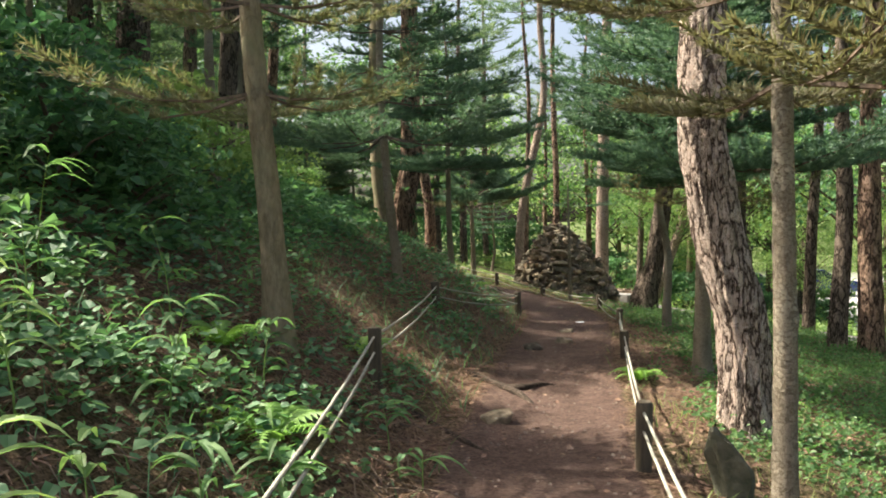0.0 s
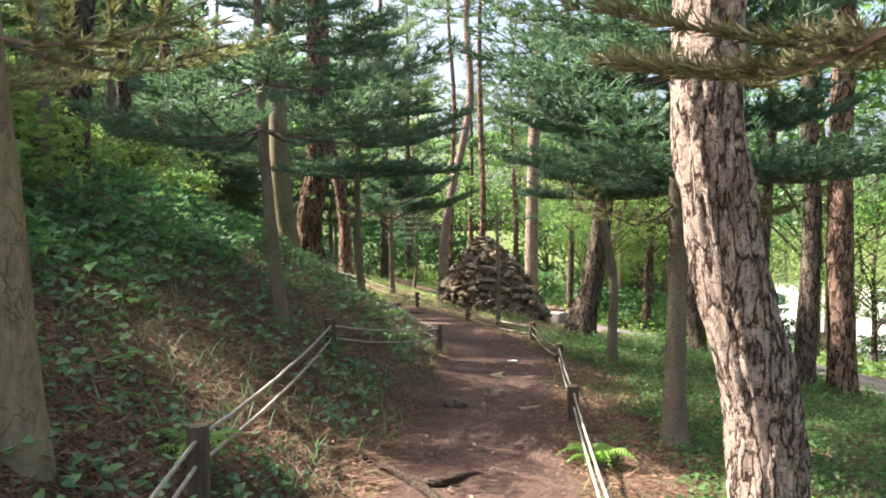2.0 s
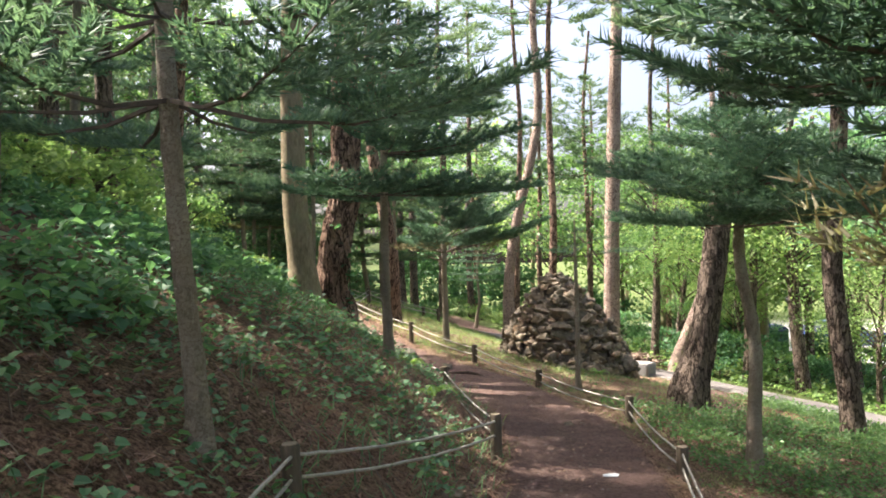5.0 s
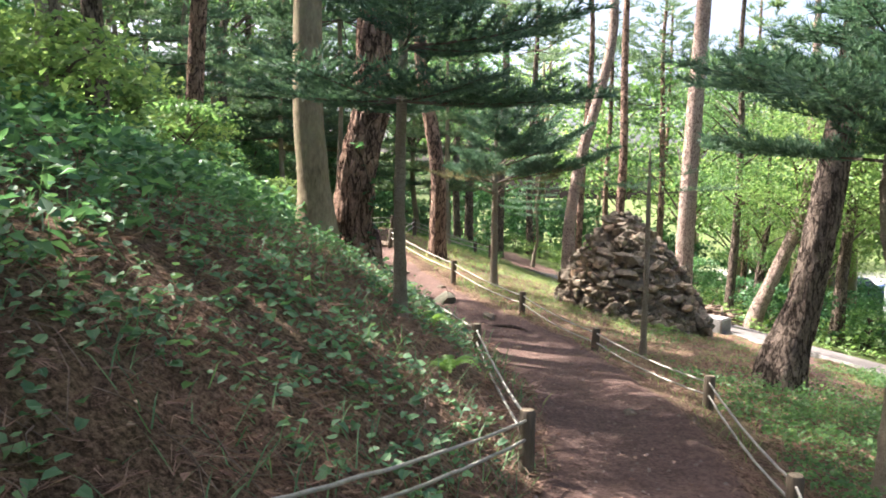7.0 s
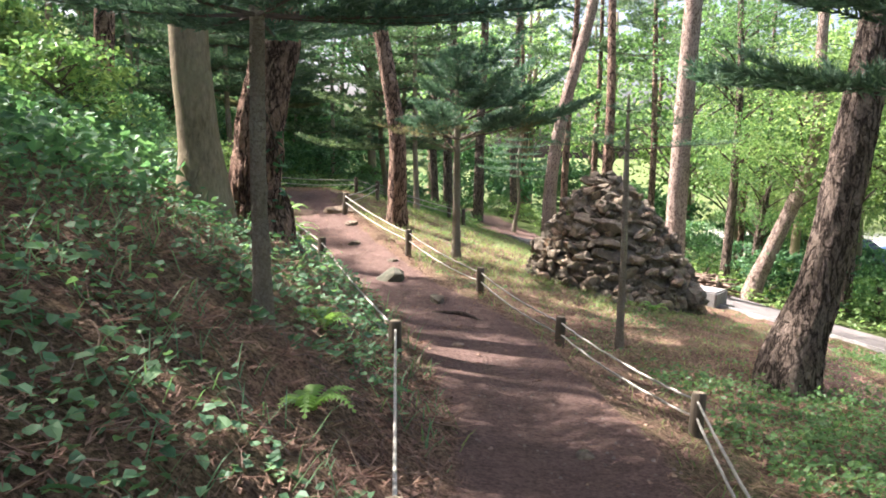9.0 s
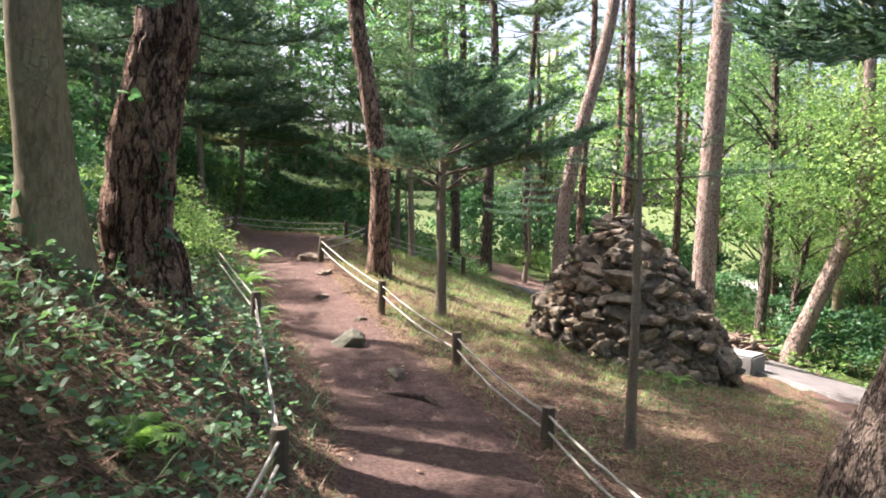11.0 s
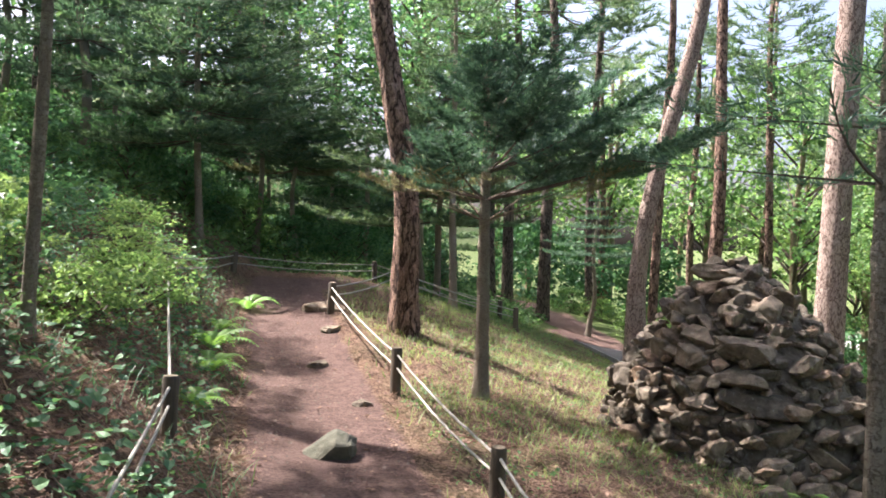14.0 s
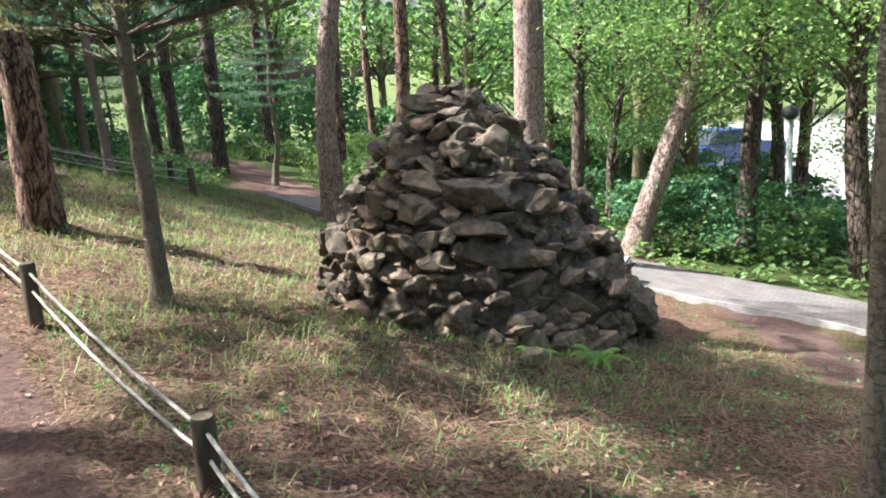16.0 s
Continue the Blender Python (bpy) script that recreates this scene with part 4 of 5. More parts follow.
plant_wood(9, (-30, 20), (46, 62), (B, P, Y), 3.0, (9, 13))
plant_wood(8, (12, 40), (62, 72), (B,), 3.2, (9, 13))
plant_wood(7, (38, 50), (20, 60), (B,), 3.2, (9, 13))
# unseen trees behind the start of the walk, added for shade
plant_wood(7, (2, 10), (-12, -3), (P, B, Y), 2.2, (7, 10))
plant_wood(4, (-9, -4), (-10, -3), (P, Y), 2.2, (7, 10))


def shrub(x, y, key, scale, label, seed):
    rng = random.Random(seed)
    z = floor_at(x, y)
    thing = new("shrub", None)
    thing.location = (x, y, z)
    thing.rotation_euler = (0, 0, rng.uniform(0, 6.28))
    tagged(thing, label, "shrub")
    wood, leaves = CROWNS[key]
    m = Matrix.Translation((0, 0, 0.12 * scale)) @ Matrix.Diagonal((scale, scale, scale * rng.uniform(0.75, 1.1), 1))
    tagged(part_mesh("stem", wood, thing, "", m), kind="stuff")
    tagged(part_mesh("foliage", leaves, thing, "", m), kind="stuff")


def thicket(name, count, xr, yr, keys, scales, label, keep):
    """Far bushes that nobody could count, in one mesh."""
    verts, faces, base = [], [], 0
    for k in range(count):
        x, y = wood_rng.uniform(*xr), wood_rng.uniform(*yr)
        if not keep(x, y):
            continue
        leaves = CROWNS[wood_rng.choice(keys)][1]
        sc, a = wood_rng.uniform(*scales), wood_rng.uniform(0, 6.28)
        co = np.empty(len(leaves.vertices) * 3, np.float32)
        leaves.vertices.foreach_get("co", co)
        co = co.reshape(-1, 3) * sc
        c, si = math.cos(a), math.sin(a)
        verts.append(np.stack((x + co[:, 0] * c - co[:, 1] * si, y + co[:, 0] * si + co[:, 1] * c, floor_at(x, y) + 0.1 + co[:, 2]), 1))
        idx = np.empty(len(leaves.polygons) * 3, np.int32)
        leaves.polygons.foreach_get("vertices", idx)
        faces.append(idx.reshape(-1, 3) + base)
        base += len(co)
    tagged(new(name, mesh_of(name, np.concatenate(verts).tolist(), np.concatenate(faces).tolist(), LEAF_COOL)), label, "bushes", kind="stuff")


def plant_shrubs(count, xr, yr, keys, scales, label, keep):
    for k in range(count):
        x, y = wood_rng.uniform(*xr), wood_rng.uniform(*yr)
        if keep(x, y):
            shrub(x, y, wood_rng.choice(keys), wood_rng.uniform(*scales), label, 900 + k)


plant_shrubs(70, (-7.5, -2.2), (6, 20), ("shrub_b", "shrub_b", "shrub_a"), (0.6, 1.0), "bright green leafy shrub on the shaded hillside", lambda x, y: -8 < x - path_x(y) < -3.6)
thicket("thicket", 45, (-15, -5), (0, 34), ("shrub_c", "shrub_a"), (0.8, 1.4), "dark green bush under the trees on the hillside", lambda x, y: x - path_x(y) < -6.5)
plant_shrubs(26, (-4.6, -2.0), (2.5, 8), ("shrub_c",), (0.5, 0.85), "cool green vine-tangled bush on the bank", lambda x, y: x - path_x(y) < -2.9)
plant_shrubs(70, (-12, 0), (26, 36), ("shrub_c", "shrub_a", "shrub_c"), (0.4, 0.85), "green undergrowth bush behind the path", lambda x, y: track_distance(x, y, CREST) > 1.6 and lane_distance(x, y) > 1.2 and (y > 27.5 or x < -4.2) and x < 1)
plant_shrubs(24, (1.2, 4.6), (29, 36), ("shrub_b", "shrub_a"), (0.5, 0.9), "sunlit light green bush beside the far path", lambda x, y: lane_distance(x, y) > 1.1)
thicket("thicket", 16, (0, 13), (38, 47), ("shrub_c", "shrub_a"), (1.4, 2.2), "green thicket at the end of the wood", lambda x, y: True)
thicket("thicket", 26, (-16, 3), (36, 44), ("shrub_c", "shrub_a"), (1.2, 2.0), "green thicket deep in the wood", lambda x, y: lane_distance(x, y) > 1.5)
plant_shrubs(30, (5.5, 13), (24.5, 31), ("shrub_c", "shrub_a"), (0.5, 0.9), "dark green bush beyond the paved lane", lambda x, y: lane_distance(x, y) > 1.7)
plant_shrubs(16, (9, 13), (8, 22), ("shrub_b", "shrub_a"), (0.5, 0.9), "green bush at the foot of the slope", lambda x, y: lane_distance(x, y) > 1.4)
plant_shrubs(44, (-9, -3.6), (18, 34), ("shrub_c", "shrub_a", "shrub_c"), (0.45, 0.8), "mid green leafy bush on the hillside above the path", lambda x, y: -7 < x - path_x(y) < -2.2 or y > 26)
for i, (x, y, s) in enumerate([(-1.75, 18.6, 0.42), (-2.0, 19.6, 0.5), (-1.5, 17.9, 0.4), (-2.6, 20.4, 0.5), (-2.3, 18.2, 0.55), (-3.3, 21.6, 0.55), (-1.35, 16.6, 0.35)]):
    shrub(x, y, "shrub_b", s, "sunlit yellow-green leafy shrub beside the rope fence", 1500 + i)


plant_shrubs(22, (11.6, 13.2), (27, 44), ("shrub_c", "shrub_a"), (0.9, 1.4), "dark green hedge bush at the edge of the lot", lambda x, y: True)
for i, (x, y, top) in enumerate([(9.6, 22.0, 4.2), (10.8, 25.6, 4.6), (9.3, 29.2, 4.4), (11.2, 20.0, 4.2), (8.2, 31.5, 4.6), (10.4, 33.0, 5.0), (9.8, 17.0, 4.0), (12.0, 36.5, 5.0)]):
    far_tree("broadleaf_tree", x, y, 0.06, (0.03, 0), top, 700 + i, "small leafy tree below the paved lane", [("leafy_b", 1.1 + 0.2 * (i % 3), (0.62, 0.75), i)], DARK_BARK)


# ---- the paved lane ----
def mat_material():
    m, nt, b = node_mat("woven_path_mat")
    vec = coords(nt)
    n = noise_node(nt, vec, 5, 6)
    w = nt.nodes.new("ShaderNodeTexChecker")
    w.inputs["Scale"].default_value = 22
    nt.links.new(vec, w.inputs["Vector"])
    col = mix(nt, 0.3, ramp(nt, n, [(0.3, (0.105, 0.093, 0.088)), (0.7, (0.18, 0.163, 0.153))]), w.outputs["Color"], "MULTIPLY")
    nt.links.new(col, b.inputs["Base Color"])
    b.inputs["Roughness"].default_value = 0.9
    bump(nt, b, w.outputs["Fac"], 0.3, 0.01)
    return m


MAT = mat_material()
KERB = plain_mat("pale_kerb", (0.24, 0.23, 0.215), (0.36, 0.35, 0.33), 20)


def build_lane():
    pts = spline([(a, b) for a, b in LANE[2:]], 14)
    rows_ = []
    for i, p in enumerate(pts):
        a, c = pts[max(i - 1, 0)], pts[min(i + 1, len(pts) - 1)]
        d = np.array(c) - np.array(a)
        d = d / np.linalg.norm(d)
        rows_.append((p, np.array((d[1], -d[0]))))
    for name, lo, hi, up, material, label in (("lane", -0.85, 0.85, 0.03, MAT, "grey woven matting laid on the sloping lane"), ("lane_edge", 0.86, 0.90, 0.04, KERB, "white edging along the matted lane")):
        v, f = [], []
        offs = np.linspace(lo, hi, 7 if name == "lane" else 2)
        n = len(offs)
        for p, s in rows_:
            for o in offs:
                x, y = p[0] + s[0] * o, p[1] + s[1] * o
                v.append((x, y, land(x, y) + up + 0.02))
            x, y = p[0] + s[0] * hi, p[1] + s[1] * hi
            v.append((x, y, land(x, y) - 0.1))
            x, y = p[0] + s[0] * lo, p[1] + s[1] * lo
            v.append((x, y, land(x, y) - 0.1))
        w = n + 2
        for i in range(len(rows_) - 1):
            for k in range(w):
                q = (k + 1) % w
                f.append((i * w + k, i * w + q, (i + 1) * w + q, (i + 1) * w + k))
        tagged(new(name, mesh_of(name, v, f, material)), label, "lane", kind="structure")


build_lane()


# ---- beyond the lane: lamp and parked cars ----
METAL = plain_mat("pale_painted_metal", (0.42, 0.45, 0.46), (0.52, 0.55, 0.56), 12, 0.5, 0.05)
DARK_METAL = plain_mat("dark_lamp_head", (0.05, 0.05, 0.055), (0.09, 0.09, 0.095), 12, 0.5, 0.05)
CAR_BLUE = plain_mat("blue_car_paint", (0.014, 0.04, 0.14), (0.018, 0.045, 0.155), 3, 0.35, 0.0)
CAR_WHITE = plain_mat("white_car_paint", (0.72, 0.73, 0.74), (0.8, 0.8, 0.8), 3, 0.25, 0.0)
CAR_GLASS = plain_mat("dark_car_glass", (0.02, 0.025, 0.03), (0.03, 0.035, 0.04), 3, 0.08, 0.0)
TYRE = plain_mat("tyre_rubber", (0.02, 0.02, 0.02), (0.035, 0.035, 0.035), 30, 0.8)


def street_lamp(x, y, h):
    z = floor_at(x, y)
    thing = new("street_lamp", None)
    thing.location = (x, y, z)
    tagged(thing, "slim pale grey lamp post with a dark round head", "street lamp")
    v, f = [], []
    tube([(0, 0, -0.1, 0.075), (0, 0, 0.25, 0.075), (0, 0, 0.28, 0.055), (0, 0, h, 0.05)], 12, v, f)
    part_mesh("pole", mesh_of("pole", v, f, METAL, True), thing)
    v, f = [], []
    tube([(0, 0, h - 0.02, 0.06), (0, 0, h + 0.05, 0.13), (0, 0, h + 0.14, 0.13), (0, 0, h + 0.2, 0.05)], 14, v, f)
    part_mesh("head", mesh_of("head", v, f, DARK_METAL, True), thing)


street_lamp(9.75, 26.6, 2.05)


def car(x, y, turn, paint, label):
    thing = new("car", None)
    thing.location = (x, y, floor_at(x, y) + 0.01)
    thing.rotation_euler = (0, 0, turn)
    tagged(thing, label, "car")

    def hull(outline, half, material, name, inset=0.0, parent=thing):
        bm = bmesh.new()
        sides = []
        for s in (-1, 1):
            sides.append([bm.verts.new((px, s * (half - inset * max(pz - 0.8, 0)), pz)) for px, pz in outline])
        n = len(outline)
        for i in range(n):
            bm.faces.new((sides[0][i], sides[0][(i + 1) % n], sides[1][(i + 1) % n], sides[1][i]))
        bm.faces.new(sides[0][::-1])
        bm.faces.new(sides[1])
        bmesh.ops.recalc_face_normals(bm, faces=bm.faces)
        bmesh.ops.bevel(bm, geom=list(bm.edges), offset=0.04, segments=2, affect="EDGES")
        return part(name, bm, material, parent)
    hull([(-2.15, 0.25), (2.15, 0.25), (2.2, 0.6), (2.05, 0.78), (0.95, 0.92), (-1.7, 0.95), (-2.2, 0.85)], 0.88, paint, "body")
    hull([(0.98, 0.9), (0.3, 1.38), (-1.2, 1.4), (-1.85, 0.93)], 0.8, CAR_GLASS, "window_band", 0.3)
    hull([(0.32, 1.37), (-1.2, 1.39), (-1.15, 1.44), (0.22, 1.43)], 0.66, paint, "roof")
    for wx in (-1.35, 1.35):
        for s in (-1, 1):
            v, f = [], []
            tube([(wx, s * 0.70, 0.31, 0.31), (wx, s * 0.74, 0.31, 0.32), (wx, s * 0.88, 0.31, 0.32), (wx, s * 0.9, 0.31, 0.28)], 18, v, f)
            wheel = part_mesh("wheel", mesh_of("wheel", v, f, TYRE, True), thing)
            v, f = [], []
            tube([(wx, s * 0.895, 0.31, 0.19), (wx, s * 0.91, 0.31, 0.17)], 14, v, f)
            part_mesh("rim", mesh_of("rim", v, f, METAL), wheel)


car(15.5, 42.5, 0.3, CAR_BLUE, "blue parked car seen through the trees")
car(19.5, 44.0, 0.2, CAR_BLUE, "blue parked car at the far side of the lot")
car(24.0, 38.0, 1.2, CAR_WHITE, "white parked car on the pale lot")


# ---- stones, roots and litter on the path ----
def rock(x, y, sx, sy, sz, seed, sink=0.35, label="flat grey-brown stone set in the trodden path", turn=0.0):
    ob = new("rock", rock_mesh(seed, sx, sy, sz, 18))
    ob.location = (x, y, floor_at(x, y) + sz * (0.75 - 2 * 0.75 * sink))
    ob.rotation_euler = (0.05, -0.05, turn)
    tagged(ob, label, "rock")
    return ob


for i, (x, y, sx, sy, sz, turn) in enumerate([(-0.75, 20.4, 0.12, 0.09, 0.06, 1), (-1.4, 22.6, 0.3, 0.2, 0.1, 0.2), (-1.0, 21.6, 0.14, 0.1, 0.06, 0.6), (0.72, 16.9, 0.2, 0.11, 0.06, 2), (1.27, 9.02, 0.13, 0.1, 0.07, 0.3), (1.44, 9.88, 0.14, 0.1, 0.06, 1.1), (0.89, 8.5, 0.13, 0.1, 0.07, 0.2), (0.34, 5.42, 0.13, 0.1, 0.08, 0.4), (1.0, 14.9, 0.07, 0.05, 0.03, 0), (1.75, 12.6, 0.06, 0.05, 0.03, 0), (-0.05, 19.3, 0.09, 0.07, 0.04, 0.5), (2.9, 19.4, 0.14, 0.1, 0.07, 0.4), (0.62, 9.8, 0.09, 0.07, 0.05, 0)]):
    rock(x, y, sx, sy, sz, 300 + i, turn=turn)
MOSSY = plain_mat("mossy_stone", (0.05, 0.055, 0.032), (0.15, 0.14, 0.1), 14, 0.95, 0.8, 0.03)
stone = rock(1.36, 4.0, 0.14, 0.11, 0.34, 350, 0.2, "upright mossy grey stone beside the young conifer")
stone.data.materials[0] = MOSSY


boulder = rock(0.06, 18.1, 0.2, 0.16, 0.14, 351, 0.3, "squat mossy dark boulder set in the path", 0.4)
boulder.data.materials[0] = MOSSY


def root(points, label="gnarled brown tree root crossing the path"):
    pts = spline([(x, y, floor_at(x, y) + h, r) for x, y, h, r in points], 6)
    v, f = [], []
    tube(pts, 8, v, f, lambda a, i, p: 1 + 0.2 * noise.noise((a, i * 0.6, p[0])))
    tagged(new("root", mesh_of("root", v, f, ROOT_BARK, True)), label, "root")


root([(0.05, 6.95, -0.03, 0.018), (0.2, 6.74, 0.01, 0.026), (0.4, 6.58, 0.02, 0.028), (0.56, 6.2, 0.012, 0.026), (0.66, 5.85, -0.03, 0.014)])
root([(0.45, 6.5, 0.01, 0.024), (0.61, 6.46, 0.02, 0.026), (0.79, 6.68, 0.005, 0.018), (0.95, 6.72, -0.025, 0.01)])
root([(-0.3, 5.2, -0.01, 0.024), (-0.08, 5.12, 0.012, 0.02), (0.1, 4.88, 0.008, 0.018), (0.3, 4.65, -0.025, 0.014)])
root([(0.7, 16.3, -0.01, 0.02), (1.0, 16.15, 0.015, 0.022), (1.2, 15.9, -0.015, 0.012)], "short dark root on the path")
scrap = rock(1.75, 10.75, 0.07, 0.035, 0.012, 360, 0.1, "small white paper scrap lying on the path")
scrap.name = "paper_scrap"
scrap["category"] = "litter"
scrap.data.materials[0] = plain_mat("white_paper", (0.7, 0.72, 0.72), (0.8, 0.82, 0.82), 20)


# ---- heap of dead branches and a slab beside the lane ----
CONCRETE = plain_mat("weathered_concrete", (0.15, 0.145, 0.135), (0.27, 0.26, 0.245), 16, 0.9, 0.5, 0.01)


def slab(x, y, sx, sy, sz, turn):
    bm = bmesh.new()
    bmesh.ops.create_cube(bm, size=1.0)
    bmesh.ops.scale(bm, vec=(sx, sy, sz), verts=bm.verts)
    bmesh.ops.bevel(bm, geom=list(bm.edges), offset=0.025, segments=2, affect="EDGES")
    me = bpy.data.meshes.new("concrete_slab")
    bm.to_mesh(me)
    bm.free()
    me.materials.append(CONCRETE)
    ob = new("concrete_slab", me)
    ob.location = (x, y, floor_at(x, y) + sz * 0.3)
    ob.rotation_euler = (0, 0.03, turn)
    tagged(ob, "worn grey concrete slab beside the matted lane", "slab")


slab(4.75, 23.0, 0.9, 0.55, 0.3, -0.6)


def brush_heap(x, y):
    rng = random.Random(12)
    thing = new("brush_heap", None)
    thing.location = (x, y, floor_at(x, y))
    tagged(thing, "low heap of cut brown branches behind the cairn", "brush heap")
    for k in range(34):
        a, l = rng.uniform(0, 6.283), rng.uniform(0.25, 0.6)
        cx, cy, cz = rng.gauss(0, 0.22), rng.gauss(0, 0.2), rng.uniform(0.02, 0.3)
        tilt = rng.uniform(-0.25, 0.25)
        v, f = [], []
        r = rng.uniform(0.015, 0.04)
        tube([(cx + math.cos(a) * l * t, cy + math.sin(a) * l * t, max(cz + tilt * t * l, 0.0) + 0.03 * math.sin(5 * t), r * (1 - 0.3 * abs(t))) for t in (-1, -0.5, 0, 0.5, 1)], 7, v, f)
        part_mesh("branch", mesh_of("branch", v, f, DEAD, True), thing)


brush_heap(5.35, 24.9)


def climbing_vine(cx, cy, r, z0, z1, face, count=30, wide=0.07, seed=21, label="thin green vine climbing the furrowed pine trunk"):
    """A stem winding up a trunk, with leaves set against the bark."""
    rng = random.Random(seed)
    base = floor_at(cx, cy)
    thing = new("climbing_vine", None)
    thing.location = (cx, cy, base)
    tagged(thing, label, "vine")
    pts, v, f = [], [], []
    for i in range(16):
        t = i / 15
        a = face + 0.5 * math.sin(4 * t)
        pts.append((math.cos(a) * r, math.sin(a) * r, z0 + (z1 - z0) * t, 0.006))
    tube(pts, 5, v, f)
    part_mesh("stem", mesh_of("stem", v, f, TWIG, True), thing)
    v, f = [], []
    for k in range(count):
        p = pts[rng.randrange(16)]
        round_leaf(v, f, (p[0] * 1.06 + rng.uniform(-wide, wide), p[1] * 1.06 + rng.uniform(-wide, wide * 0.4), p[2] + rng.uniform(-0.06, 0.06)), rng.uniform(0.05, 0.09), rng)
    tagged(part_mesh("foliage", mesh_of("foliage", v, f, IVY), thing), kind="stuff")


climbing_vine(-0.72, 15.5, 0.225, 0.0, 1.15, -0.95)
climbing_vine(-4.65, 12.5, 0.27, 0.0, 3.6, -1.9, 420, 0.34, 22, "dense ivy hanging over a dark trunk on the hillside")
climbing_vine(-5.25, 12.2, 0.2, 0.0, 3.2, -1.2, 420, 0.4, 23, "dense ivy hanging over a dark trunk on the hillside")


# ---- ferns and tall weeds ----
def frond(verts, faces, start, way, length, rng, leaf, rise=0.5):
    """An arching stalk with paired leaflets."""
    side, out = Vector((-way[1], way[0], 0)), Vector((way[0], way[1], 0))
    n = 13
    mid = []
    for i in range(n + 1):
        t = i / n
        mid.append(len(verts))
        verts.append(tuple(Vector(start) + out * length * t + Vector((0, 0, length * rise * (1.5 * t - 1.35 * t * t)))))
    for i in range(n):
        t = (i + 0.5) / n
        w = leaf * math.sin(math.pi * (0.12 + 0.86 * t)) + 0.006
        a, c = Vector(verts[mid[i]]), Vector(verts[mid[i + 1]])
        for s in (-1, 1):
            b = len(verts)
            tip = (a + c) / 2 + side * s * w + out * w * 0.4 + Vector((0, 0, -w * 0.25))
            verts.extend([tuple(tip), tuple(a.lerp(c, 0.75) + side * s * w * 0.45 + out * w * 0.2)])
            faces.append((mid[i], b + 1, b) if s > 0 else (mid[i], b, b + 1))
            faces.append((mid[i], mid[i + 1], b + 1) if s > 0 else (mid[i], b + 1, mid[i + 1]))


def fern(x, y, size, seed):
    rng = random.Random(seed)
    thing = new("fern", None)
    thing.location = (x, y, floor_at(x, y) + 0.01)
    tagged(thing, "bright green fern with arching fronds on the ground", "fern", "ferns along the path")
    for k in range(9):
        a = 6.283 * k / 9 + rng.uniform(-0.25, 0.25)
        v, f = [], []
        frond(v, f, (0, 0, 0), (math.cos(a), math.sin(a)), size * rng.uniform(0.75, 1.15), rng, size * 0.2, rng.uniform(0.6, 1.1))
        part_mesh("frond", mesh_of("frond", v, f, FERN), thing)


for i, (x, y, s) in enumerate([(-1.62, 20.1, 0.4), (-1.3, 19.4, 0.32), (-1.9, 20.9, 0.3), (-0.85, 18.2, 0.25), (3.35, 19.45, 0.2), (3.0, 19.6, 0.15), (-0.75, 3.6, 0.35), (-1.15, 4.3, 0.3), (-0.55, 5.6, 0.25), (1.6, 6.9, 0.25), (2.4, 6.2, 0.3), (0.25, 13.4, 0.25), (0.5, 12.0, 0.22), (-2.2, 22.3, 0.35)] ):
    fern(x, y, s, 40 + i)


def weed(x, y, height, seed):
    rng = random.Random(seed)
    thing = new("weed", None)
    thing.location = (x, y, floor_at(x, y))
    tagged(thing, "tall weed with long narrow arching leaves on the bank", "weed", "weeds on the bank")
    lean = (rng.uniform(-0.25, 0.25), rng.uniform(-0.2, 0.2))
    pts = [(lean[0] * height * t * t, lean[1] * height * t * t, height * t - 0.02, 0.0045 * (1.15 - t)) for t in (0, 0.25, 0.5, 0.75, 1)]
    v, f = [], []
    tube(pts, 5, v, f)
    part_mesh("stem", mesh_of("stem", v, f, LEAF_LIGHT), thing)
    for k in range(int(height * 15) + 4):
        t = rng.uniform(0.25, 1.0)
        a = rng.uniform(0, 6.283)
        l = rng.uniform(0.12, 0.24)
        d, s = Vector((math.cos(a), math.sin(a), 0)), Vector((-math.sin(a), math.cos(a), 0))
        o = Vector((lean[0] * height * t * t, lean[1] * height * t * t, height * t))
        v, f = [], []
        for j in range(6):
            u = j / 5
            p = o + d * l * u + Vector((0, 0, l * (0.75 * u - 0.95 * u * u)))
            w = 0.016 * math.sin(math.pi * (0.1 + 0.9 * u)) + 0.001
            v.extend([tuple(p - s * w), tuple(p - Vector((0, 0, w * 0.4))), tuple(p + s * w)])
        for j in range(5):
            for q in (0, 1):
                f.append((3 * j + q, 3 * j + q + 1, 3 * j + q + 4, 3 * j + q + 3))
        part_mesh("leaf", mesh_of("leaf", v, f, LEAF_LIGHT if seed < 73 else LEAF), thing)


for i, (x, y, h) in enumerate([(-1.05, 1.75, 0.5), (-0.95, 2.2, 0.38), (-1.35, 2.6, 0.55), (-0.8, 2.7, 0.3), (-1.1, 3.3, 0.5), (-1.6, 3.2, 0.6), (-0.62, 3.1, 0.3), (-1.9, 3.9, 0.6), (-0.9, 4.1, 0.35), (-1.45, 4.4, 0.5), (-0.3, 4.3, 0.25), (-0.12, 4.0, 0.2), (-2.3, 4.6, 0.5), (-1.25, 5.3, 0.3)]):
    weed(x, y, h, 70 + i)


# ---- ground cover, joined where nobody could count it ----
cover_rng = random.Random(9)


def patchy(x, y, scale, shift):
    return noise.noise((x * scale + shift, y * scale, shift))


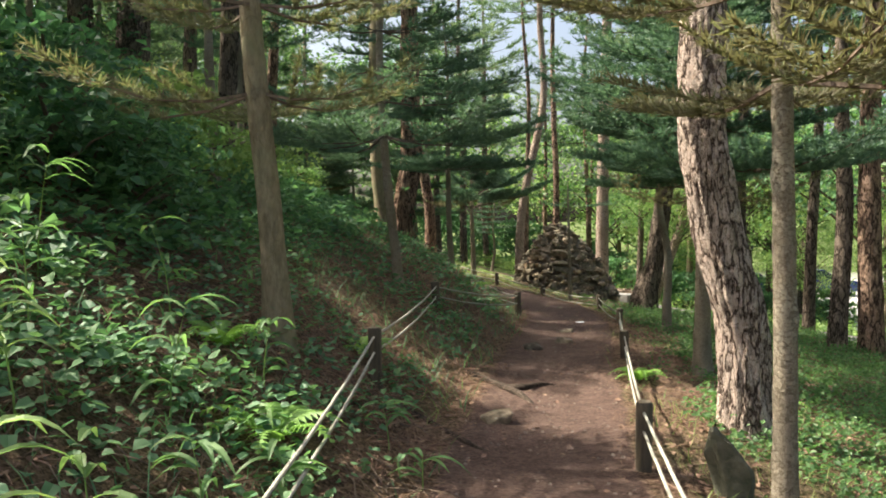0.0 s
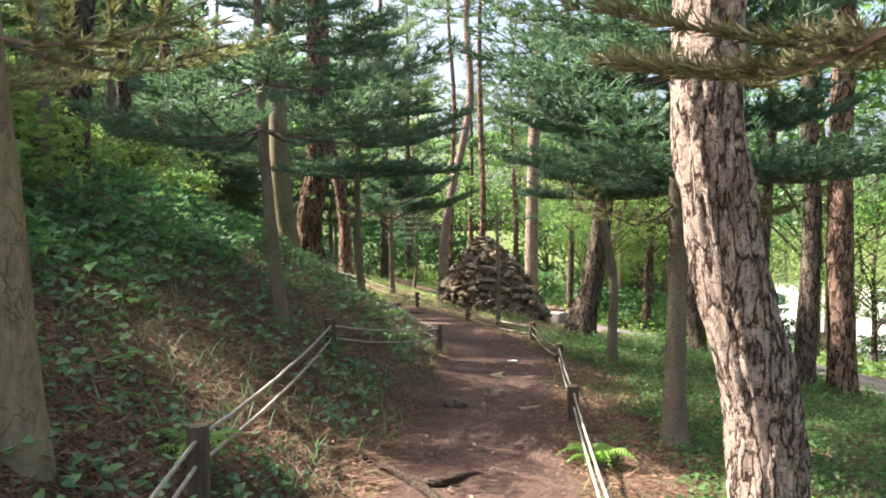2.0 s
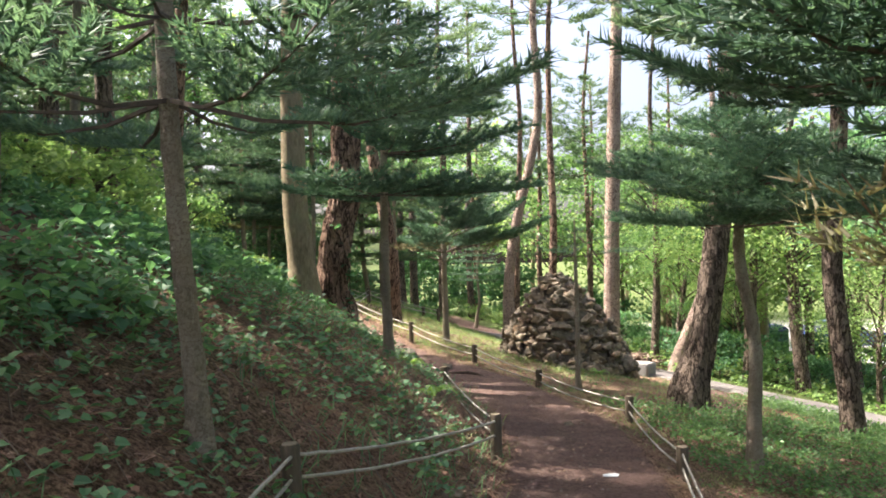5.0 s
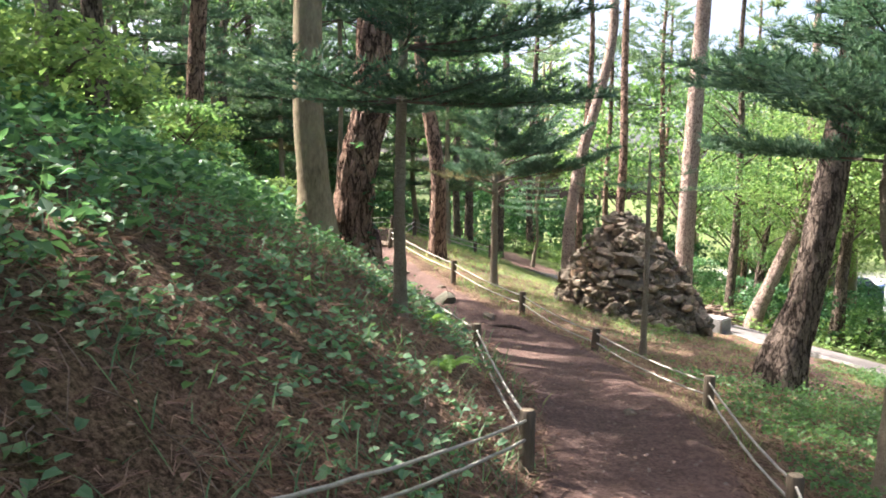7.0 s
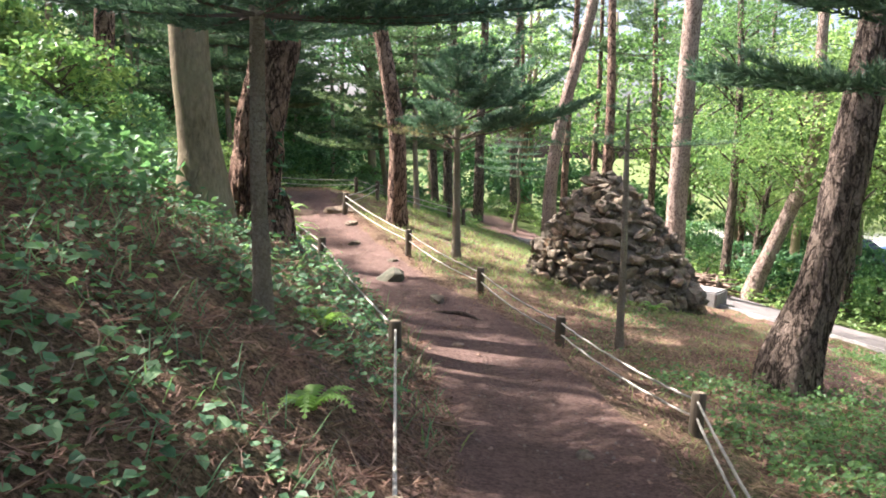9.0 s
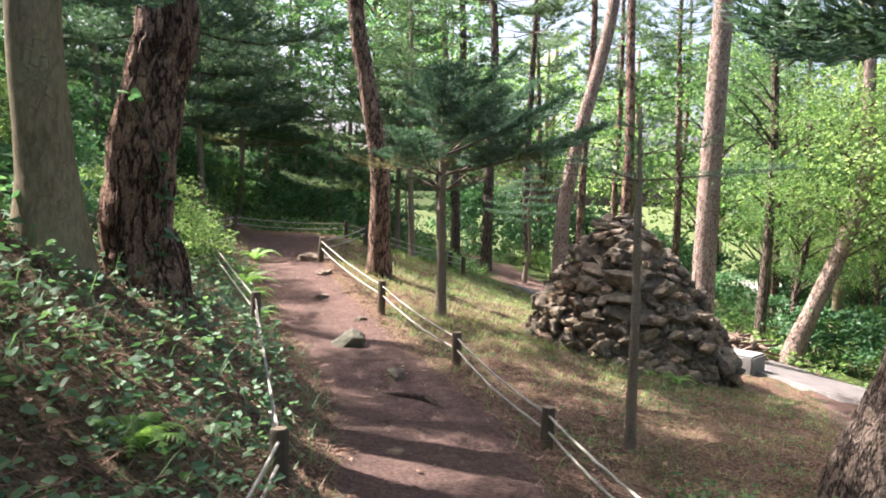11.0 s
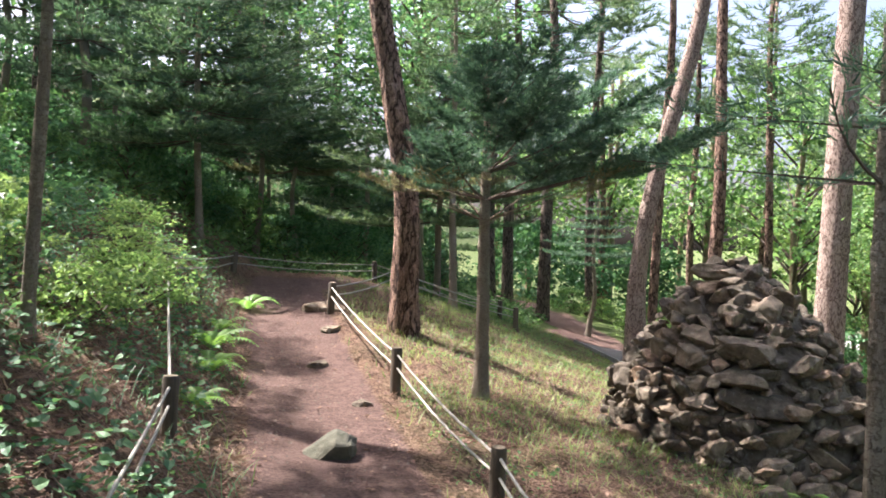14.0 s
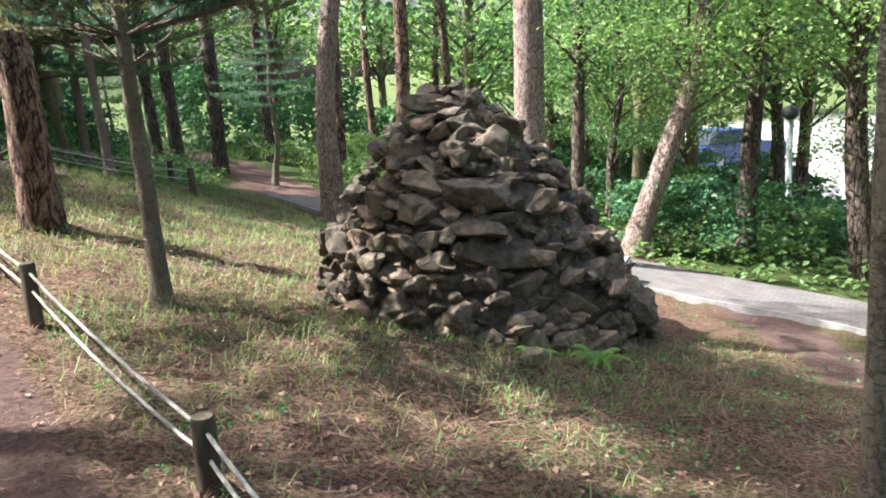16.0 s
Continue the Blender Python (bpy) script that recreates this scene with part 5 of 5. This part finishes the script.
def leaf_layer(name, label, category, count, xr, yr, keep, size, material, height, leaves):
    v, f = [], []
    for k in range(count):
        x, y = cover_rng.uniform(*xr), cover_rng.uniform(*yr)
        if not keep(x, y):
            continue
        z = floor_at(x, y)
        tall = cover_rng.uniform(*height)
        for j in range(leaves):
            p = (x + cover_rng.gauss(0, 0.055), y + cover_rng.gauss(0, 0.055), z + 0.012 + tall * cover_rng.random())
            (round_leaf(v, f, p, cover_rng.uniform(*size), cover_rng) if material == IVY else leaf_card(v, f, p, cover_rng.uniform(*size), cover_rng, 0.9))
    tagged(new(name, mesh_of(name, v, f, material)), label, category, kind="stuff")


def on_bank(lo, hi, thresh, scale=0.7, shift=0.0):
    return lambda x, y: lo < x - path_x(y) < hi and patchy(x, y, scale, shift) > thresh


leaf_layer("undergrowth", "low broad-leaved green plants covering the bank", "undergrowth", 19000, (-5, 2), (-2, 23), lambda x, y: -4.8 < x - path_x(y) < -0.82 and patchy(x, y, 0.7, 0.0) > (-0.22 if y < 13 else -0.6), (0.02, 0.062), IVY, (0.02, 0.16), 4)
leaf_layer("undergrowth", "cool green low plants on the upper hillside", "undergrowth", 11000, (-9, -1), (2, 30), on_bank(-8, -2.3, -0.35, 0.5, 3), (0.06, 0.13), LEAF_COOL, (0.05, 0.3), 5)
leaf_layer("undergrowth", "green low plants behind the bend of the path", "undergrowth", 7500, (-10, 1), (22, 38), lambda x, y: track_distance(x, y, CREST) > 0.72 and lane_distance(x, y) > 0.9 and (y > 26.5 or x < path_x(y) - 0.95), (0.045, 0.1), LEAF, (0.04, 0.34), 5)
leaf_layer("undergrowth", "leafy bramble clump on the bank beside the rope", "undergrowth", 420, (-1.9, -0.45), (1.9, 4.6), lambda x, y: patchy(x, y, 1.6, 21) > 0.05 and x < path_x(y) - 0.75, (0.035, 0.07), IVY, (0.05, 0.22), 6)
leaf_layer("undergrowth", "scattered small green seedlings on the slope below the fence", "undergrowth", 6500, (0, 8), (2, 30), lambda x, y: 0.8 < x - path_x(y) < 7 and lane_distance(x, y) > 1 and patchy(x, y, 0.9, 5) > (0.05 if y < 14 else 0.1) and math.hypot(x - 3, y - 21.1) > 1.35, (0.018, 0.045), LEAF, (0.008, 0.05), 5)
leaf_layer("undergrowth", "small green seedlings among needles round the stone cairn", "undergrowth", 2000, (0.3, 6), (15.5, 27), lambda x, y: 0.7 < x - path_x(y) < 5.5 and lane_distance(x, y) > 1 and patchy(x, y, 1.6, 11) > 0.0 and math.hypot(x - 3, y - 21.1) > 1.35, (0.013, 0.034), LEAF, (0.01, 0.05), 5)
leaf_layer("undergrowth", "lush green ground plants on the lower slope", "undergrowth", 21000, (1.6, 8), (1.5, 19), lambda x, y: x - path_x(y) > 1.25 + 0.5 * patchy(x, y, 0.8, 2) and lane_distance(x, y) > 1 and not (x < 5.4 and y > 15.2) and patchy(x, y, 0.6, 8) > -0.35, (0.025, 0.055), LEAF, (0.01, 0.14), 5)
leaf_layer("undergrowth", "green plants beyond the paved lane", "undergrowth", 3500, (5, 13), (5, 31), lambda x, y: lane_distance(x, y) > 0.95 and x > 5.6 and (x > 8.3 or y > 22.5), (0.07, 0.14), LEAF_LIGHT, (0.05, 0.35), 5)


def blades(name, label, count, xr, yr, keep, length, width, material, lie):
    """Grass blades or fallen needles: lie 0 stands, 1 lies flat."""
    v, f = [], []
    for k in range(count):
        x, y = cover_rng.uniform(*xr), cover_rng.uniform(*yr)
        if not keep(x, y):
            continue
        z = floor_at(x, y)
        a = cover_rng.uniform(0, 6.283)
        l, w = cover_rng.uniform(*length), width * cover_rng.uniform(0.7, 1.3)
        dx, dy = math.cos(a), math.sin(a)
        up = cover_rng.uniform(0.0, 0.25) if lie else cover_rng.uniform(0.6, 1.4)
        b = len(v)
        x1, y1, z1 = x + dx * l * 0.5, y + dy * l * 0.5, z + 0.006 + l * 0.5 * up
        x2, y2, z2 = x + dx * l, y + dy * l, max(z + 0.004 + l * up * 0.75, floor_at(x + dx * l, y + dy * l) + 0.004)
        v.extend([(x - dy * w, y + dx * w, z + 0.004), (x + dy * w, y - dx * w, z + 0.004), (x1 + dy * w * 0.8, y1 - dx * w * 0.8, z1), (x1 - dy * w * 0.8, y1 + dx * w * 0.8, z1), (x2, y2, z2)])
        f.append((b, b + 1, b + 2, b + 3))
        f.append((b + 3, b + 2, b + 4))
    tagged(new(name, mesh_of(name, v, f, material)), label, name.split("_")[-1], kind="stuff")


blades("needle_litter", "reddish-brown fallen pine needles and twigs on the bank", 62000, (-3.5, 1.6), (1.2, 22), lambda x, y: -3.3 < x - path_x(y) < -0.48, (0.06, 0.18), 0.0024, LITTER, 1)
blades("needle_litter", "brown fallen needles beside the fence and cairn", 60000, (0, 7), (2, 25), lambda x, y: 0.42 < x - path_x(y) < 5.5 and lane_distance(x, y) > 0.95, (0.05, 0.12), 0.0017, LITTER, 1)
blades("grass", "short grass tufts on the slope beside the cairn", 52000, (-2, 7), (3, 31), lambda x, y: 0.75 < x - path_x(y) < 6 and lane_distance(x, y) > 0.9 and patchy(x, y, 0.8, 4) > (-0.05 if y < 14 else -0.12), (0.025, 0.08), 0.0024, GRASS, 0)
blades("grass", "yellowish grass on the sunny slope between the path and the cairn", 22000, (-1.5, 3.6), (18.5, 29), lambda x, y: 0.8 < x - path_x(y) < 5 and patchy(x, y, 1.1, 14) > -0.2 and math.hypot(x - 3, y - 21.1) > 1.3, (0.04, 0.11), 0.0026, GRASS, 0)
blades("needle_litter", "scattered needles trodden into the path", 5000, (-3, 2.4), (1.5, 25), lambda x, y: abs(x - path_x(y)) < 0.5, (0.03, 0.09), 0.0014, LITTER, 1)
blades("grass", "thin green shoots among the needles on the bank", 15000, (-3.6, 1.4), (1.5, 22), lambda x, y: -3.2 < x - path_x(y) < -0.55 and patchy(x, y, 0.9, 31) > -0.1, (0.06, 0.2), 0.0032, IVY, 0)
blades("grass", "grass along the edge of the trodden path", 9000, (-4, 3), (1, 27), lambda x, y: 0.5 < abs(x - path_x(y)) < 0.95 and patchy(x, y, 1.2, 6) > -0.05, (0.05, 0.14), 0.003, GRASS, 0)


def dead_stalks():
    """Thin dry stalks and twigs arching over the bank, and loose needle clumps."""
    v, f = [], []
    for k in range(3000):
        y = cover_rng.uniform(1.2, 23)
        x = path_x(y) - 0.6 - 2.8 * cover_rng.random() ** 1.3 if k % 5 else path_x(y) + cover_rng.uniform(0.6, 4.5)
        a, l, hgt = cover_rng.uniform(0, 6.283), cover_rng.uniform(0.12, 0.45), cover_rng.uniform(0.01, 0.07)
        pts = []
        for t in (0, 0.35, 0.7, 1):
            px, py = x + math.cos(a + 0.5 * t) * l * t, y + math.sin(a + 0.5 * t) * l * t
            pts.append((px, py, floor_at(px, py) + 0.004 + hgt * math.sin(3.1 * t), 0.0032 * (1.2 - t)))
        tube(pts, 3, v, f, cap=False)
    tagged(new("dry_twigs", mesh_of("dry_twigs", v, f, DEAD)), "pale dry twigs and stalks strewn over the bank", "twigs", kind="stuff")
    v, f = [], []
    for k in range(3600):
        y = cover_rng.uniform(1.2, 22.5)
        x = path_x(y) - 0.55 - 2.6 * cover_rng.random() ** 1.2 if k % 3 else path_x(y) + cover_rng.uniform(0.6, 4.5)
        a = cover_rng.uniform(0, 6.283)
        tuft(v, f, (x, y, floor_at(x, y) + 0.012), (math.cos(a), math.sin(a), 0.0), 0.13, cover_rng, 9, 0.003, 0.5)
    tagged(new("needle_clumps", mesh_of("needle_clumps", v, f, LITTER)), "clumps of reddish-brown fallen needles", "needles", kind="stuff")
    v, f = [], []
    for k in range(1700):
        y = cover_rng.uniform(1.5, 25)
        x = path_x(y) + cover_rng.gauss(0, 0.33)
        r = cover_rng.uniform(0.003, 0.014)
        z = floor_at(x, y)
        b = len(v)
        v.extend([(x - r, y - r * 0.6, z - 0.004), (x + r, y - r * 0.8, z - 0.004), (x + r * 0.8, y + r, z - 0.004), (x - r * 0.7, y + r * 0.8, z - 0.004), (x - r * 0.4, y, z + r * 0.8), (x + r * 0.5, y + r * 0.1, z + r * 0.7)])
        f.extend([(b, b + 1, b + 5, b + 4), (b + 1, b + 2, b + 5), (b + 2, b + 3, b + 4, b + 5), (b + 3, b, b + 4)])
    tagged(new("pebbles", mesh_of("pebbles", v, f, PEBBLE)), "small pebbles and crumbs of earth on the path", "pebbles", kind="stuff")


PEBBLE = plain_mat("pebble", (0.14, 0.1, 0.08), (0.32, 0.25, 0.2), 30)
dead_stalks()


def fallen_leaves():
    v, f = [], []
    for k in range(8500):
        y = cover_rng.uniform(1.5, 24)
        x = path_x(y) + cover_rng.uniform(-3, 3.2)
        if abs(x - path_x(y)) < 0.45 and cover_rng.random() < 0.75:
            continue
        leaf_card(v, f, (x, y, floor_at(x, y) + 0.012), cover_rng.uniform(0.018, 0.05), cover_rng, 1.6)
    tagged(new("fallen_leaves", mesh_of("fallen_leaves", v, f, LITTER)), "dry brown fallen leaves and bark flakes", "leaves", kind="stuff")


fallen_leaves()
